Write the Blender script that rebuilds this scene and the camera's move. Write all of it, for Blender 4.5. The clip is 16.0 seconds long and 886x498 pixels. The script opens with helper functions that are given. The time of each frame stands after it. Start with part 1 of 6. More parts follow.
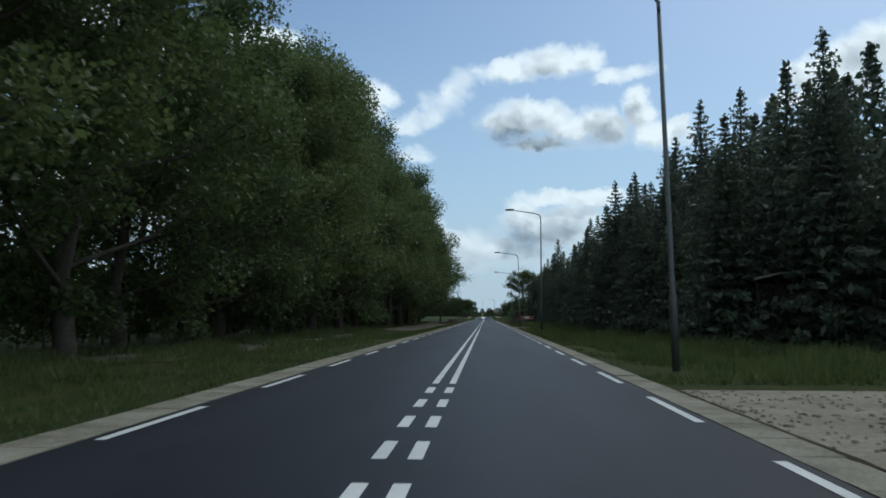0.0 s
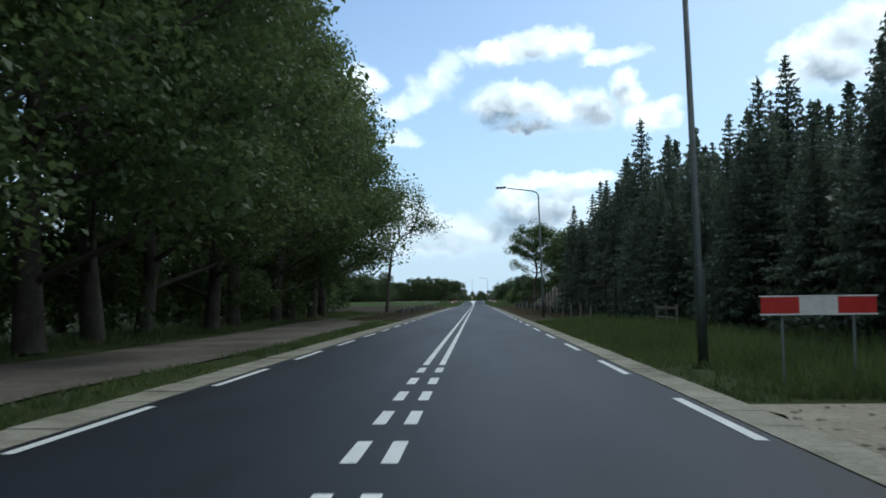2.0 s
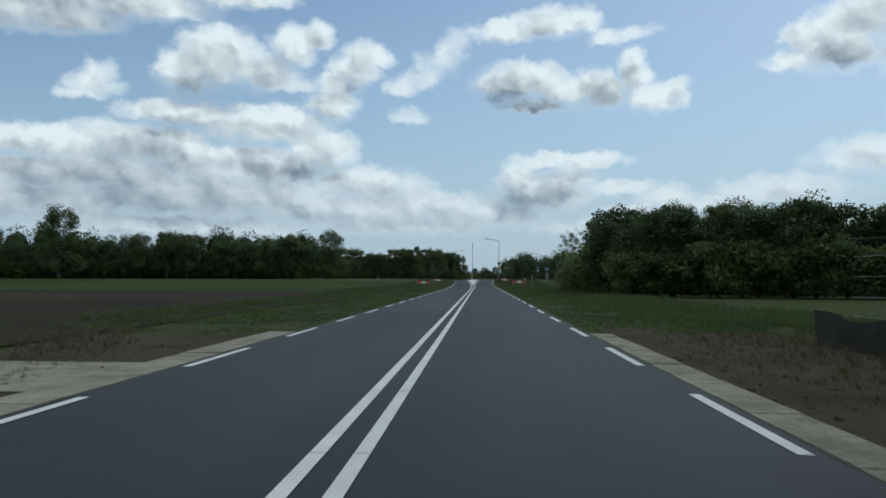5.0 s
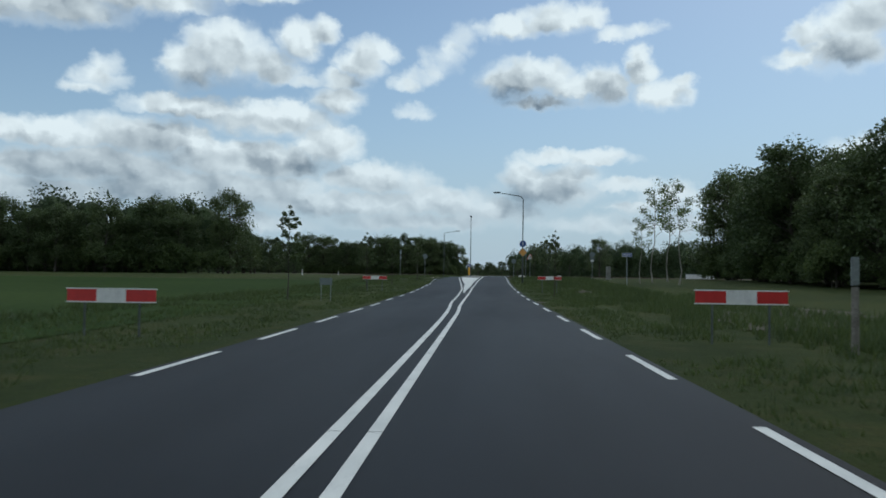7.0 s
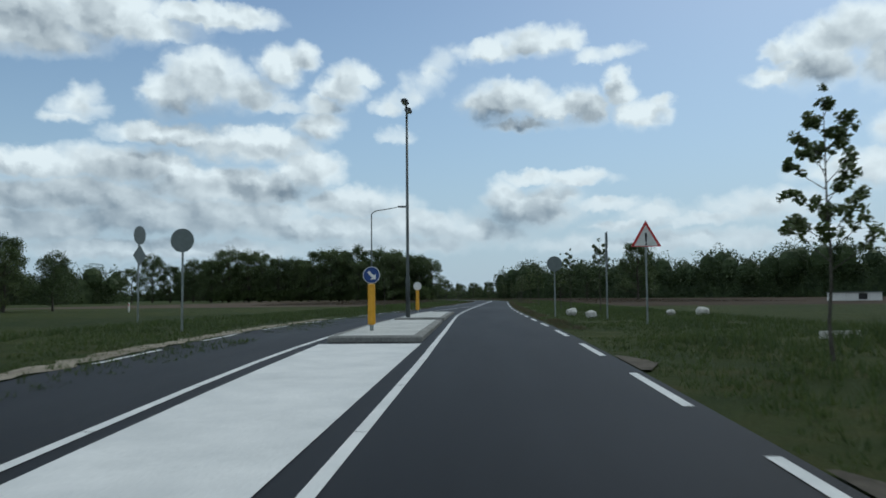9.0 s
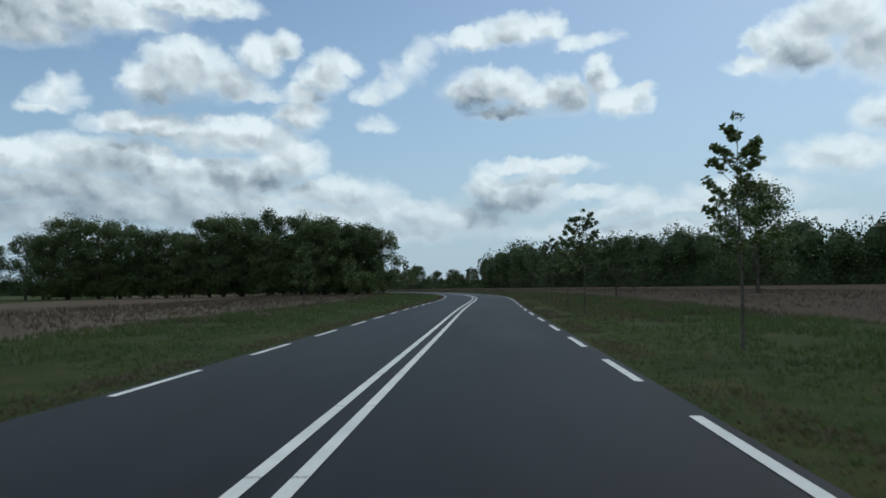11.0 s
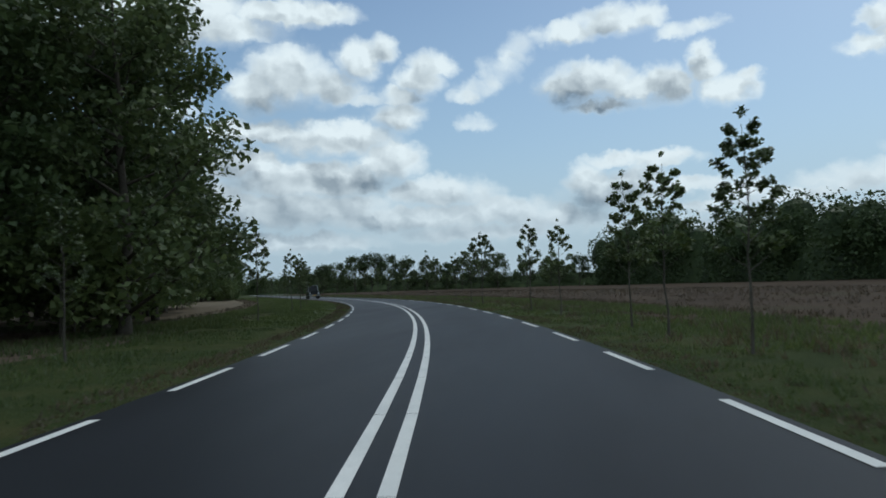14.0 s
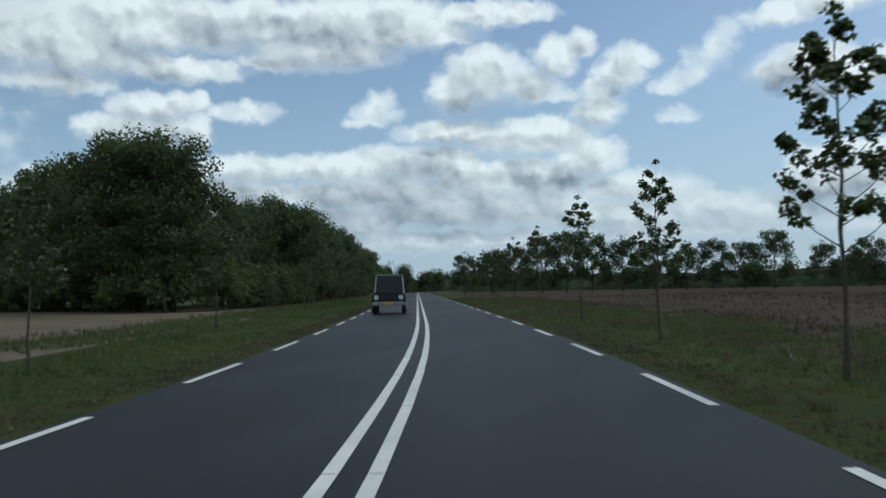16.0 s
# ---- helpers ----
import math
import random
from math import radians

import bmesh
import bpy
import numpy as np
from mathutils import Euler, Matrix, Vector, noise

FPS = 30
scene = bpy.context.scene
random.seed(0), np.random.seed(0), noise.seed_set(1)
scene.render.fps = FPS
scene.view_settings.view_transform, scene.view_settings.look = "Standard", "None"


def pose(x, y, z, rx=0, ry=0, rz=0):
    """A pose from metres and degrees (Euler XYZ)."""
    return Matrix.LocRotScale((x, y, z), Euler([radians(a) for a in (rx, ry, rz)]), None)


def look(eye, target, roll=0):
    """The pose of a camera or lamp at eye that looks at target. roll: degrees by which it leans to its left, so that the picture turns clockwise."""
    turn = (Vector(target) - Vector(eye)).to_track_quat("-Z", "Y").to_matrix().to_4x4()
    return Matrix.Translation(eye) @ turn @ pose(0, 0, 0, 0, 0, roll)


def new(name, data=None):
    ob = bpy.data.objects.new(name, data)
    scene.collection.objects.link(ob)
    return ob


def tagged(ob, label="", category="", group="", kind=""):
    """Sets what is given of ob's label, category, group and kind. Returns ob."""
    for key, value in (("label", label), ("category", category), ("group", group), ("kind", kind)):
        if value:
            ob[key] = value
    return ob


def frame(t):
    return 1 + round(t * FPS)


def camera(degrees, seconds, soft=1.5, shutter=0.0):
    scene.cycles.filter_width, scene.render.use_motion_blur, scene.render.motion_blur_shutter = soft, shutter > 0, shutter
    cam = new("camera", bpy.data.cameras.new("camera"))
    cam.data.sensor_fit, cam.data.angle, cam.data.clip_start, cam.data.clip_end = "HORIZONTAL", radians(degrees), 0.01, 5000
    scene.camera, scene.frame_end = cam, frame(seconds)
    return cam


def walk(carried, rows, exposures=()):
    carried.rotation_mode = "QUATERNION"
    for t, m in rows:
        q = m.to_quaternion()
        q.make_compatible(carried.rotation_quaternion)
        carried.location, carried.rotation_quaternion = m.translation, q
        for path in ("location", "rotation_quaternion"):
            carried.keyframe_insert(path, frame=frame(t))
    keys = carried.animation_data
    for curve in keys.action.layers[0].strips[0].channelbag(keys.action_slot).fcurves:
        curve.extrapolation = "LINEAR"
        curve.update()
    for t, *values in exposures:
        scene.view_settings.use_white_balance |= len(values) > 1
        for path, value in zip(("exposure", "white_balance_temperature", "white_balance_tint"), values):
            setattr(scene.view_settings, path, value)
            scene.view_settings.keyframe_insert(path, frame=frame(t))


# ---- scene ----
cam = camera(58.5, 16.0, soft=1.7, shutter=0.05)
# seconds, x, y, z, pitch, roll, yaw
PATH = [
    (0, 0.73, 0.15, 1.163, 4.87, 0.11, 3.11), (0.5, 0.75, 20.05, 1.163, 4.58, -0.06, 3.60),
    (1, 0.79, 39.96, 1.163, 3.68, 0.69, 4.38), (1.5, 0.77, 59.83, 1.163, 3.71, -0.20, 4.34),
    (2, 0.79, 79.70, 1.163, 3.73, -0.62, 2.40), (2.5, 0.86, 99.55, 1.163, 3.21, -0.05, 2.39),
    (3, 0.88, 119.45, 1.163, 3.24, -0.12, 2.31), (3.5, 0.94, 139.33, 1.163, 2.89, 0.45, 2.35),
    (4, 0.98, 159.20, 1.163, 3.14, -0.46, 2.52), (4.5, 0.94, 179.07, 1.163, 2.30, 0.03, 2.56),
    (5.75, 0.92, 227.90, 1.163, 2.08, 0.39, 2.77), (7, 0.93, 276.74, 1.163, 1.85, 0.75, 2.98),
    (7.5, 1.06, 296.45, 1.163, 1.96, 0.07, 2.81), (8, 1.18, 316.02, 1.164, 2.63, -0.09, 2.73),
    (8.5, 1.31, 335.37, 1.383, 3.27, 0.39, 2.59), (9, 1.41, 354.60, 1.771, 3.50, -0.54, 1.83),
    (9.6, 1.88, 377.61, 2.061, 3.26, -0.69, 1.47), (10.4, 2.60, 408.29, 2.063, 2.94, -0.90, 0.98),
    (11, 3.53, 431.28, 2.063, 2.70, -1.05, 0.62), (11.5, 4.40, 450.44, 2.063, 2.50, -1.18, 0.32),
    (12, 5.21, 469.70, 2.063, 3.16, -2.25, -0.91), (12.5, 5.96, 489.08, 2.063, 2.84, -1.99, 0.03),
    (13, 6.26, 508.62, 2.063, 2.99, -2.19, 1.96), (13.5, 5.87, 528.19, 2.063, 2.46, -1.99, 4.70),
    (14, 4.51, 547.71, 2.063, 2.70, -1.95, 7.84), (14.5, 2.08, 567.08, 2.063, 2.84, -2.15, 11.15),
    (15, -1.54, 586.22, 2.063, 2.89, -1.82, 15.40), (15.5, -6.56, 605.01, 2.063, 2.80, -1.44, 19.12),
    (16, -12.65, 623.45, 2.063, 2.88, -1.22, 22.08),
]
walk(cam, [(t, pose(x, y, z, 90 + p, 0, w) @ pose(0, 0, 0, 0, 0, r)) for t, x, y, z, p, r, w in PATH], [(0, -0.08, 5800, 2), (0.5, 0.08, 5800, 2), (1, 0.34, 5820, 2), (2.4, 0.38, 5720, 2), (3.0, 0.34, 5720, 2), (3.5, 0.08, 5860, 2), (4.5, -0.18, 5950, 2), (16, -0.17, 5930, 2)])

# ---------------------------------------------------------------- sky and sun
SUN_EL, SUN_AZ = radians(48), radians(-35)

SKY_K = 0.10
CLOUD_LIGHT, CLOUD_DARK = (0.93, 0.96, 0.97), (0.20, 0.245, 0.30)


def build_world():
    w = bpy.data.worlds.new("sky")
    scene.world = w
    w.use_nodes = True
    nt = w.node_tree
    nt.nodes.clear()
    N, Lk = nt.nodes.new, nt.links.new

    def m(op, a, b=None, c=None, clamp=False):
        n = N("ShaderNodeMath")
        n.operation, n.use_clamp = op, clamp
        for i, q in enumerate((a, b, c)):
            if q is None:
                continue
            if isinstance(q, (int, float)):
                n.inputs[i].default_value = q
            else:
                Lk(q, n.inputs[i])
        return n.outputs[0]

    def mix(f, a, b):
        n = N("ShaderNodeMix")
        n.data_type = "RGBA"
        for i, q in ((0, f), (6, a), (7, b)):
            if isinstance(q, (int, float)):
                n.inputs[i].default_value = q
            elif isinstance(q, tuple):
                n.inputs[i].default_value = (*q, 1)
            else:
                Lk(q, n.inputs[i])
        return n.outputs[2]

    def smooth(x, lo, hi):
        n = N("ShaderNodeMapRange")
        n.interpolation_type = "SMOOTHSTEP"
        Lk(x, n.inputs[0])
        n.inputs[1].default_value, n.inputs[2].default_value = lo, hi
        return n.outputs[0]

    tc = N("ShaderNodeTexCoord")
    sep = N("ShaderNodeSeparateXYZ")
    Lk(tc.outputs["Generated"], sep.inputs[0])
    x, y, z = sep.outputs
    az = m("MULTIPLY", m("ARCTAN2", m("MULTIPLY", x, -1.0), y), 57.2958)
    el = m("MULTIPLY", m("ARCSINE", z), 57.2958)
    # turbulence that frays and billows the clouds' edges
    comb = N("ShaderNodeCombineXYZ")
    Lk(az, comb.inputs[0]), Lk(el, comb.inputs[1])

    def vec(op, a, b, c=None):
        n = N("ShaderNodeVectorMath")
        n.operation = op
        for i, q in enumerate((a, b, c)):
            if isinstance(q, tuple):
                n.inputs[i].default_value = q
            elif q is not None:
                Lk(q, n.inputs[i])
        return n

    def nz(scale, detail, rough, off=(0, 0, 0), colour=False, src=None):
        n = N("ShaderNodeTexNoise")
        n.inputs["Scale"].default_value, n.inputs["Detail"].default_value, n.inputs["Roughness"].default_value = scale, detail, rough
        Lk(vec("MULTIPLY_ADD", src or comb.outputs[0], (1.0, 1.08, 1.0), off).outputs[0], n.inputs["Vector"])
        return n.outputs["Color"] if colour else m("SUBTRACT", n.outputs[0], 0.5)

    swirl = vec("SUBTRACT", nz(0.9, 5.0, 0.55, (7, 3, 1), True), (0.5, 0.5, 0.5))
    place = vec("MULTIPLY_ADD", swirl.outputs[0], (1.6, 1.3, 0.0), comb.outputs[0]).outputs[0]
    sunward = vec("ADD", place, (-0.45, 0.95, 0.0)).outputs[0]
    big = nz(0.25, 3.0, 0.55)
    fine = nz(0.8, 7.0, 0.52, (31, 22, 40))

    def puffs(scale, shift):
        n = N("ShaderNodeTexVoronoi")
        n.voronoi_dimensions, n.feature = "2D", "SMOOTH_F1"
        n.inputs["Scale"].default_value, n.inputs["Smoothness"].default_value = scale, 0.55
        Lk(vec("ADD", place, (*shift, 0.0)).outputs[0], n.inputs["Vector"])
        return n.outputs["Distance"]

    # rounded heads, bright towards the sun
    heads = m("ADD", m("SUBTRACT", puffs(0.30, (-0.4, 0.7)), puffs(0.30, (0, 0))), m("MULTIPLY", m("SUBTRACT", puffs(0.75, (-0.18, 0.32)), puffs(0.75, (0, 0))), 0.6))
    round_edge = m("SUBTRACT", 0.42, puffs(0.55, (5, 3)))
    soft, soft_up = nz(0.42, 3.0, 0.5, (11, 2, 9)), nz(0.42, 3.0, 0.5, (10.55, 2.8, 9))

    def field(src, blobs, add=False):
        best = None
        for a, e, ra, re, k in blobs:
            if add:
                a, e, ra, re = a + 0.25, e - 0.25, ra * 1.5, re * 1.6
            q = vec("MULTIPLY_ADD", src, (1 / ra, 1 / re, 0.0), (-a / ra, -e / re, 0.0)).outputs[0]
            v = m("MULTIPLY_ADD", vec("DOT_PRODUCT", q, q).outputs["Value"], -k, k, clamp=add)
            best = v if best is None else m("ADD" if add else "MAXIMUM", best, v)
        return best

    # centre azimuth and elevation, half width and half height in degrees, weight
    left_cumulus = [
        (18.8, 15.2, 2.8, 2.2, 1), (20.9, 13.9, 2.0, 1.7, 1), (16.3, 14.6, 2.7, 1.5, 1), (13.5, 16.2, 1.8, 1.5, 1), (11.8, 16.9, 1.1, 1.1, 0.9),
        (15.1, 13.9, 2.3, 0.8, 0.8), (8.2, 15.8, 1.8, 0.9, 0.8), (9.1, 14.8, 1.8, 1.2, 0.9), (10.5, 13.7, 1.8, 0.8, 0.8), (10.8, 12.3, 1.9, 1.2, 0.9),
        (13.1, 13.5, 2.0, 0.5, 0.6), (26.8, 12.6, 1.5, 0.7, 0.5), (26.3, 13.3, 1.0, 0.7, 0.4), (27.3, 12.0, 1.5, 0.4, 0.5),
    ]
    main_cumulus = [
        (-2.1, 13.9, 2.5, 1.6, 1), (-4.5, 13.9, 1.8, 1.4, 1), (-6.2, 13.3, 2.4, 1.0, 1), (-8.6, 13.4, 2.0, 1.4, 1), (-10.8, 15.1, 1.1, 1.0, 1),
        (-11.1, 14.1, 1.2, 1.1, 1), (-12.5, 12.7, 2.1, 1.1, 1), (-14.0, 13.3, 0.9, 0.7, 0.9), (-4.1, 12.4, 3.3, 0.5, 0.7), (-2.1, 17.4, 2.5, 0.8, 0.8),
        (-4.6, 17.9, 2.5, 1.1, 0.9), (-7.4, 18.1, 1.3, 1.0, 0.9), (-9.4, 16.9, 1.6, 0.4, 0.4), (-11.4, 17.1, 1.2, 0.4, 0.4),
    ]
    wisps = [
        (1.6, 16.9, 0.9, 0.7, 0.34), (2.5, 15.7, 0.8, 1.0, 0.30), (4.0, 14.7, 0.8, 0.9, 0.34), (2.0, 16.3, 0.9, 0.7, 0.30), (3.2, 15.2, 1.0, 0.8, 0.28),
        (4.8, 14.1, 1.1, 0.6, 0.32), (0.6, 17.2, 0.9, 0.4, 0.3), (5.6, 13.6, 1.2, 0.4, 0.36), (5.2, 11.7, 1.1, 0.5, 0.45),
        (-24.0, 14.8, 2.7, 1.6, 1), (-24.7, 16.1, 2.7, 1.5, 1), (-26.7, 16.8, 2.6, 1.8, 1), (-21.3, 14.3, 1.8, 0.7, 0.7), (-22.0, 15.9, 1.4, 0.8, 0.8),
        (-29.5, 14.6, 3.4, 2.6, 1.1), (-31.0, 10.4, 3.6, 1.9, 0.9), (-27.5, 8.0, 4.6, 1.3, 0.8), (-34.0, 7.0, 6.0, 2.2, 1.0), (-21.0, 6.0, 4.4, 1.0, 0.6),
    ]
    low_ahead = [
        (-4.9, 8.5, 2.4, 0.6, 0.9), (-7.9, 8.4, 2.8, 0.6, 0.9), (-2.9, 6.9, 1.8, 1.5, 0.9), (-4.5, 6.0, 3.5, 1.5, 0.9), (-6.1, 7.2, 2.4, 1.0, 0.8),
        (-10.1, 6.5, 2.4, 0.6, 0.7), (-13.5, 5.8, 2.3, 0.8, 0.75), (-12.0, 5.0, 3.5, 0.5, 0.7), (-16.5, 5.3, 3.4, 0.5, 0.65), (-18.7, 6.0, 1.8, 0.3, 0.5),
        (30.4, 17.1, 5.8, 1.5, 1.4), (25.7, 18.2, 6.7, 1.3, 1.4), (18.3, 19.3, 4.6, 1.0, 1.3), (32.3, 16.2, 4.5, 0.9, 1),
    ]
    bank = [
        (20.8, 11.2, 4.4, 0.9, 1), (29.6, 8.7, 5.0, 1.1, 1.1), (15.5, 10.7, 5.0, 1.4, 1.1), (23.7, 9.0, 5.2, 1.5, 1.1), (27.2, 6.9, 7.3, 1.6, 1.2),
        (17.4, 7.8, 7.4, 1.7, 1.2), (11.5, 9.1, 2.6, 1.7, 1.0), (20.0, 5.8, 10.8, 1.8, 1.2), (8.2, 6.7, 4.4, 1.3, 0.95), (10.2, 5.0, 8.3, 1.2, 1.1),
        (3.7, 5.1, 4.9, 1.2, 0.9), (29.5, 5.0, 5.6, 1.5, 1.2), (21.8, 3.5, 10.8, 0.9, 1.1), (5.3, 3.9, 7.3, 0.9, 0.9), (-0.4, 4.7, 4.9, 1.2, 0.7),
        (-15.7, 3.8, 11.7, 0.8, 0.6),
    ]
    far_left = [
        (48.2, 16.5, 6.9, 2.4, 1.4), (42.6, 18.1, 8.9, 2.1, 1.4), (32.6, 18.6, 8.2, 1.8, 1.3), (26.9, 19.5, 6.5, 1.3, 1), (48.2, 13.9, 3.6, 0.9, 1),
        (40.8, 15.4, 4.7, 1.0, 0.9), (42.2, 12.7, 3.2, 1.1, 1), (40.2, 13.2, 1.7, 0.9, 1), (45.1, 11.3, 2.1, 0.9, 1), (39.9, 11.1, 1.6, 1.7, 1),
        (43.0, 10.8, 3.9, 1.7, 1.1), (36.2, 12.6, 2.3, 0.7, 0.6), (34.3, 8.7, 6.1, 1.0, 1), (36.3, 6.9, 5.6, 1.3, 1.1), (43.0, 7.4, 8.4, 1.5, 1.1),
        (37.4, 4.7, 10.7, 1.6, 1.1),
    ]
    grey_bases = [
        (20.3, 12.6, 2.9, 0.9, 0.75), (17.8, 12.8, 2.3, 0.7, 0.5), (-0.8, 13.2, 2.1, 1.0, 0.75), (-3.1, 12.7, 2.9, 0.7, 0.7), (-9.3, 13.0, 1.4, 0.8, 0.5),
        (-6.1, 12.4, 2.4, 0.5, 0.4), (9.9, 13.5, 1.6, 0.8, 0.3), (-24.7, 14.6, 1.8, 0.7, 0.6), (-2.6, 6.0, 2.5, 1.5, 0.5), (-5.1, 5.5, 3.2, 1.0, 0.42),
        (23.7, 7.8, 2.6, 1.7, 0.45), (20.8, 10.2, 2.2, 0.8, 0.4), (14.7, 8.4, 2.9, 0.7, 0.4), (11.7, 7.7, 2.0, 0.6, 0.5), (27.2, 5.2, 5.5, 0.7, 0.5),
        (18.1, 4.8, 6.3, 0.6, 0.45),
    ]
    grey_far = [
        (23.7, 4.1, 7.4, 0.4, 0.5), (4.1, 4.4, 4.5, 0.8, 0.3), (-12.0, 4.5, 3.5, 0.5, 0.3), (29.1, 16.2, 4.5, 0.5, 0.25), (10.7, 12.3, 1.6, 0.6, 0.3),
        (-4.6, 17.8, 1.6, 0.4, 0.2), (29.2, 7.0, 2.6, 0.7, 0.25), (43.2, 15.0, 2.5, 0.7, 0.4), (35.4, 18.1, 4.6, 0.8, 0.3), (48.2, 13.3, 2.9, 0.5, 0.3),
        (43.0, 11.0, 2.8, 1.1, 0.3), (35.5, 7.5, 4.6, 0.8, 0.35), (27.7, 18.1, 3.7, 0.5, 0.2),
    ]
    ahead = left_cumulus + main_cumulus + wisps + low_ahead + bank + far_left
    front = m("MAXIMUM", field(place, ahead), -1.2)
    above = m("MAXIMUM", field(sunward, ahead), -1.2)
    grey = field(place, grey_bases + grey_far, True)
    # broken cloud over the rest of the sky
    behind = smooth(m("ABSOLUTE", az), 42.0, 60.0)
    high = smooth(el, 24.0, 34.0)
    other = m("MAXIMUM", behind, high)
    rest = m("ADD", m("MULTIPLY", other, m("MULTIPLY_ADD", big, 4.0, 1.35)), -1.0)
    mass = m("MAXIMUM", front, rest)
    body = m("ADD", m("MULTIPLY_ADD", round_edge, 0.65, mass), m("MULTIPLY_ADD", fine, 0.7, m("MULTIPLY_ADD", soft, 0.5, 0.12)))
    # crisp sunlit tops, soft trailing undersides
    under = smooth(m("SUBTRACT", above, front), -0.15, 0.9)
    rim = N("ShaderNodeMapRange")
    rim.interpolation_type = "SMOOTHSTEP"
    Lk(body, rim.inputs[0]), Lk(m("MULTIPLY_ADD", under, 1.2, 0.85), rim.inputs[2])
    rim.inputs[1].default_value = -0.55
    dens = rim.outputs[0]
    deep = smooth(body, 0.0, 0.9)
    relief = m("ADD", m("MULTIPLY", heads, 0.75), m("MULTIPLY", m("SUBTRACT", soft, soft_up), 0.7))
    low = m("SUBTRACT", 1.0, smooth(el, 4.0, 12.0))
    shade = m("MULTIPLY", smooth(above, -0.3, 1.0), m("MULTIPLY_ADD", low, 0.06, 0.40))
    shade = m("MULTIPLY", deep, m("SUBTRACT", shade, relief))
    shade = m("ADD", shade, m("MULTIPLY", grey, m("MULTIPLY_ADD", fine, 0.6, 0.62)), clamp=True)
    shade = m("MAXIMUM", shade, m("MULTIPLY", other, m("MULTIPLY", deep, 0.5)))
    cloud = mix(shade, CLOUD_LIGHT, CLOUD_DARK)
    sky = N("ShaderNodeTexSky")
    sky.sky_type, sky.sun_disc, sky.sun_elevation, sky.sun_rotation = "NISHITA", False, SUN_EL, -SUN_AZ
    sky.air_density, sky.dust_density, sky.ozone_density = 1.0, 1.0, 1.4
    bg_sky, bg_cloud = N("ShaderNodeBackground"), N("ShaderNodeBackground")
    Lk(sky.outputs[0], bg_sky.inputs[0])
    bg_sky.inputs[1].default_value = SKY_K
    # pale veil towards the horizon
    veil = m("SUBTRACT", 1.0, smooth(el, -2.0, 26.0))
    Lk(cloud, bg_cloud.inputs[0])
    bg_cloud.inputs[1].default_value = 1.0
    haze = N("ShaderNodeBackground")
    haze.inputs[0].default_value, haze.inputs[1].default_value = (0.43, 0.57, 0.71, 1), 1.0
    # the same haze lies thinly over the lowest clouds
    murk = N("ShaderNodeBackground")
    murk.inputs[0].default_value, murk.inputs[1].default_value = (0.50, 0.585, 0.66, 1), 1.0
    a, b, c, out = N("ShaderNodeMixShader"), N("ShaderNodeMixShader"), N("ShaderNodeMixShader"), N("ShaderNodeOutputWorld")
    Lk(m("MULTIPLY", veil, 0.72), a.inputs[0]), Lk(bg_sky.outputs[0], a.inputs[1]), Lk(haze.outputs[0], a.inputs[2])
    Lk(dens, b.inputs[0]), Lk(a.outputs[0], b.inputs[1]), Lk(bg_cloud.outputs[0], b.inputs[2])
    near_rim = m("SUBTRACT", 1.0, smooth(el, 0.0, 11.0))
    Lk(m("MULTIPLY", near_rim, 0.6), c.inputs[0]), Lk(b.outputs[0], c.inputs[1]), Lk(murk.outputs[0], c.inputs[2])
    Lk(c.outputs[0], out.inputs[0])


build_world()
sun = new("sun", bpy.data.lights.new("sun", "SUN"))
sun.data.energy, sun.data.angle, sun.data.color = 0.85, radians(14), (1.0, 0.94, 0.85)
sun.matrix_world = look((0, 0, 0), (-math.sin(SUN_AZ) * -math.cos(SUN_EL), -math.cos(SUN_AZ) * math.cos(SUN_EL), -math.sin(SUN_EL)))

# ---------------------------------------------------------------- materials


def mat(name, build):
    ma = bpy.data.materials.new(name)
    ma.use_nodes = True
    nt = ma.node_tree
    build(nt, nt.nodes["Principled BSDF"])
    return ma


def noise_node(nt, scale, detail=4.0, rough=0.55, coord="Object", stretch=None):
    tc = nt.nodes.new("ShaderNodeTexCoord") if coord != "World" else nt.nodes.new("ShaderNodeNewGeometry")
    src = tc.outputs["Position"] if coord == "World" else tc.outputs[coord]
    if stretch:
        mp = nt.nodes.new("ShaderNodeMapping")
        mp.inputs["Scale"].default_value = stretch
        nt.links.new(src, mp.inputs[0])
        src = mp.outputs[0]
    n = nt.nodes.new("ShaderNodeTexNoise")
    n.inputs["Scale"].default_value, n.inputs["Detail"].default_value, n.inputs["Roughness"].default_value = scale, detail, rough
    nt.links.new(src, n.inputs["Vector"])
    return n.outputs[0]


def ramp(nt, fac, *stops):
    n = nt.nodes.new("ShaderNodeValToRGB")
    while len(n.color_ramp.elements) < len(stops):
        n.color_ramp.elements.new(0.5)
    for e, (p, c) in zip(n.color_ramp.elements, stops):
        e.position, e.color = p, (*c, 1)
    nt.links.new(fac, n.inputs[0])
    return n.outputs[0]


def blend(nt, fac, a, b, mode="MIX"):
    n = nt.nodes.new("ShaderNodeMix")
    n.data_type, n.blend_type = "RGBA", mode
    for i, q in ((0, fac), (6, a), (7, b)):
        if isinstance(q, (int, float)):
            n.inputs[i].default_value = q
        elif isinstance(q, tuple):
            n.inputs[i].default_value = (*q, 1)
        else:
            nt.links.new(q, n.inputs[i])
    return n.outputs[2]


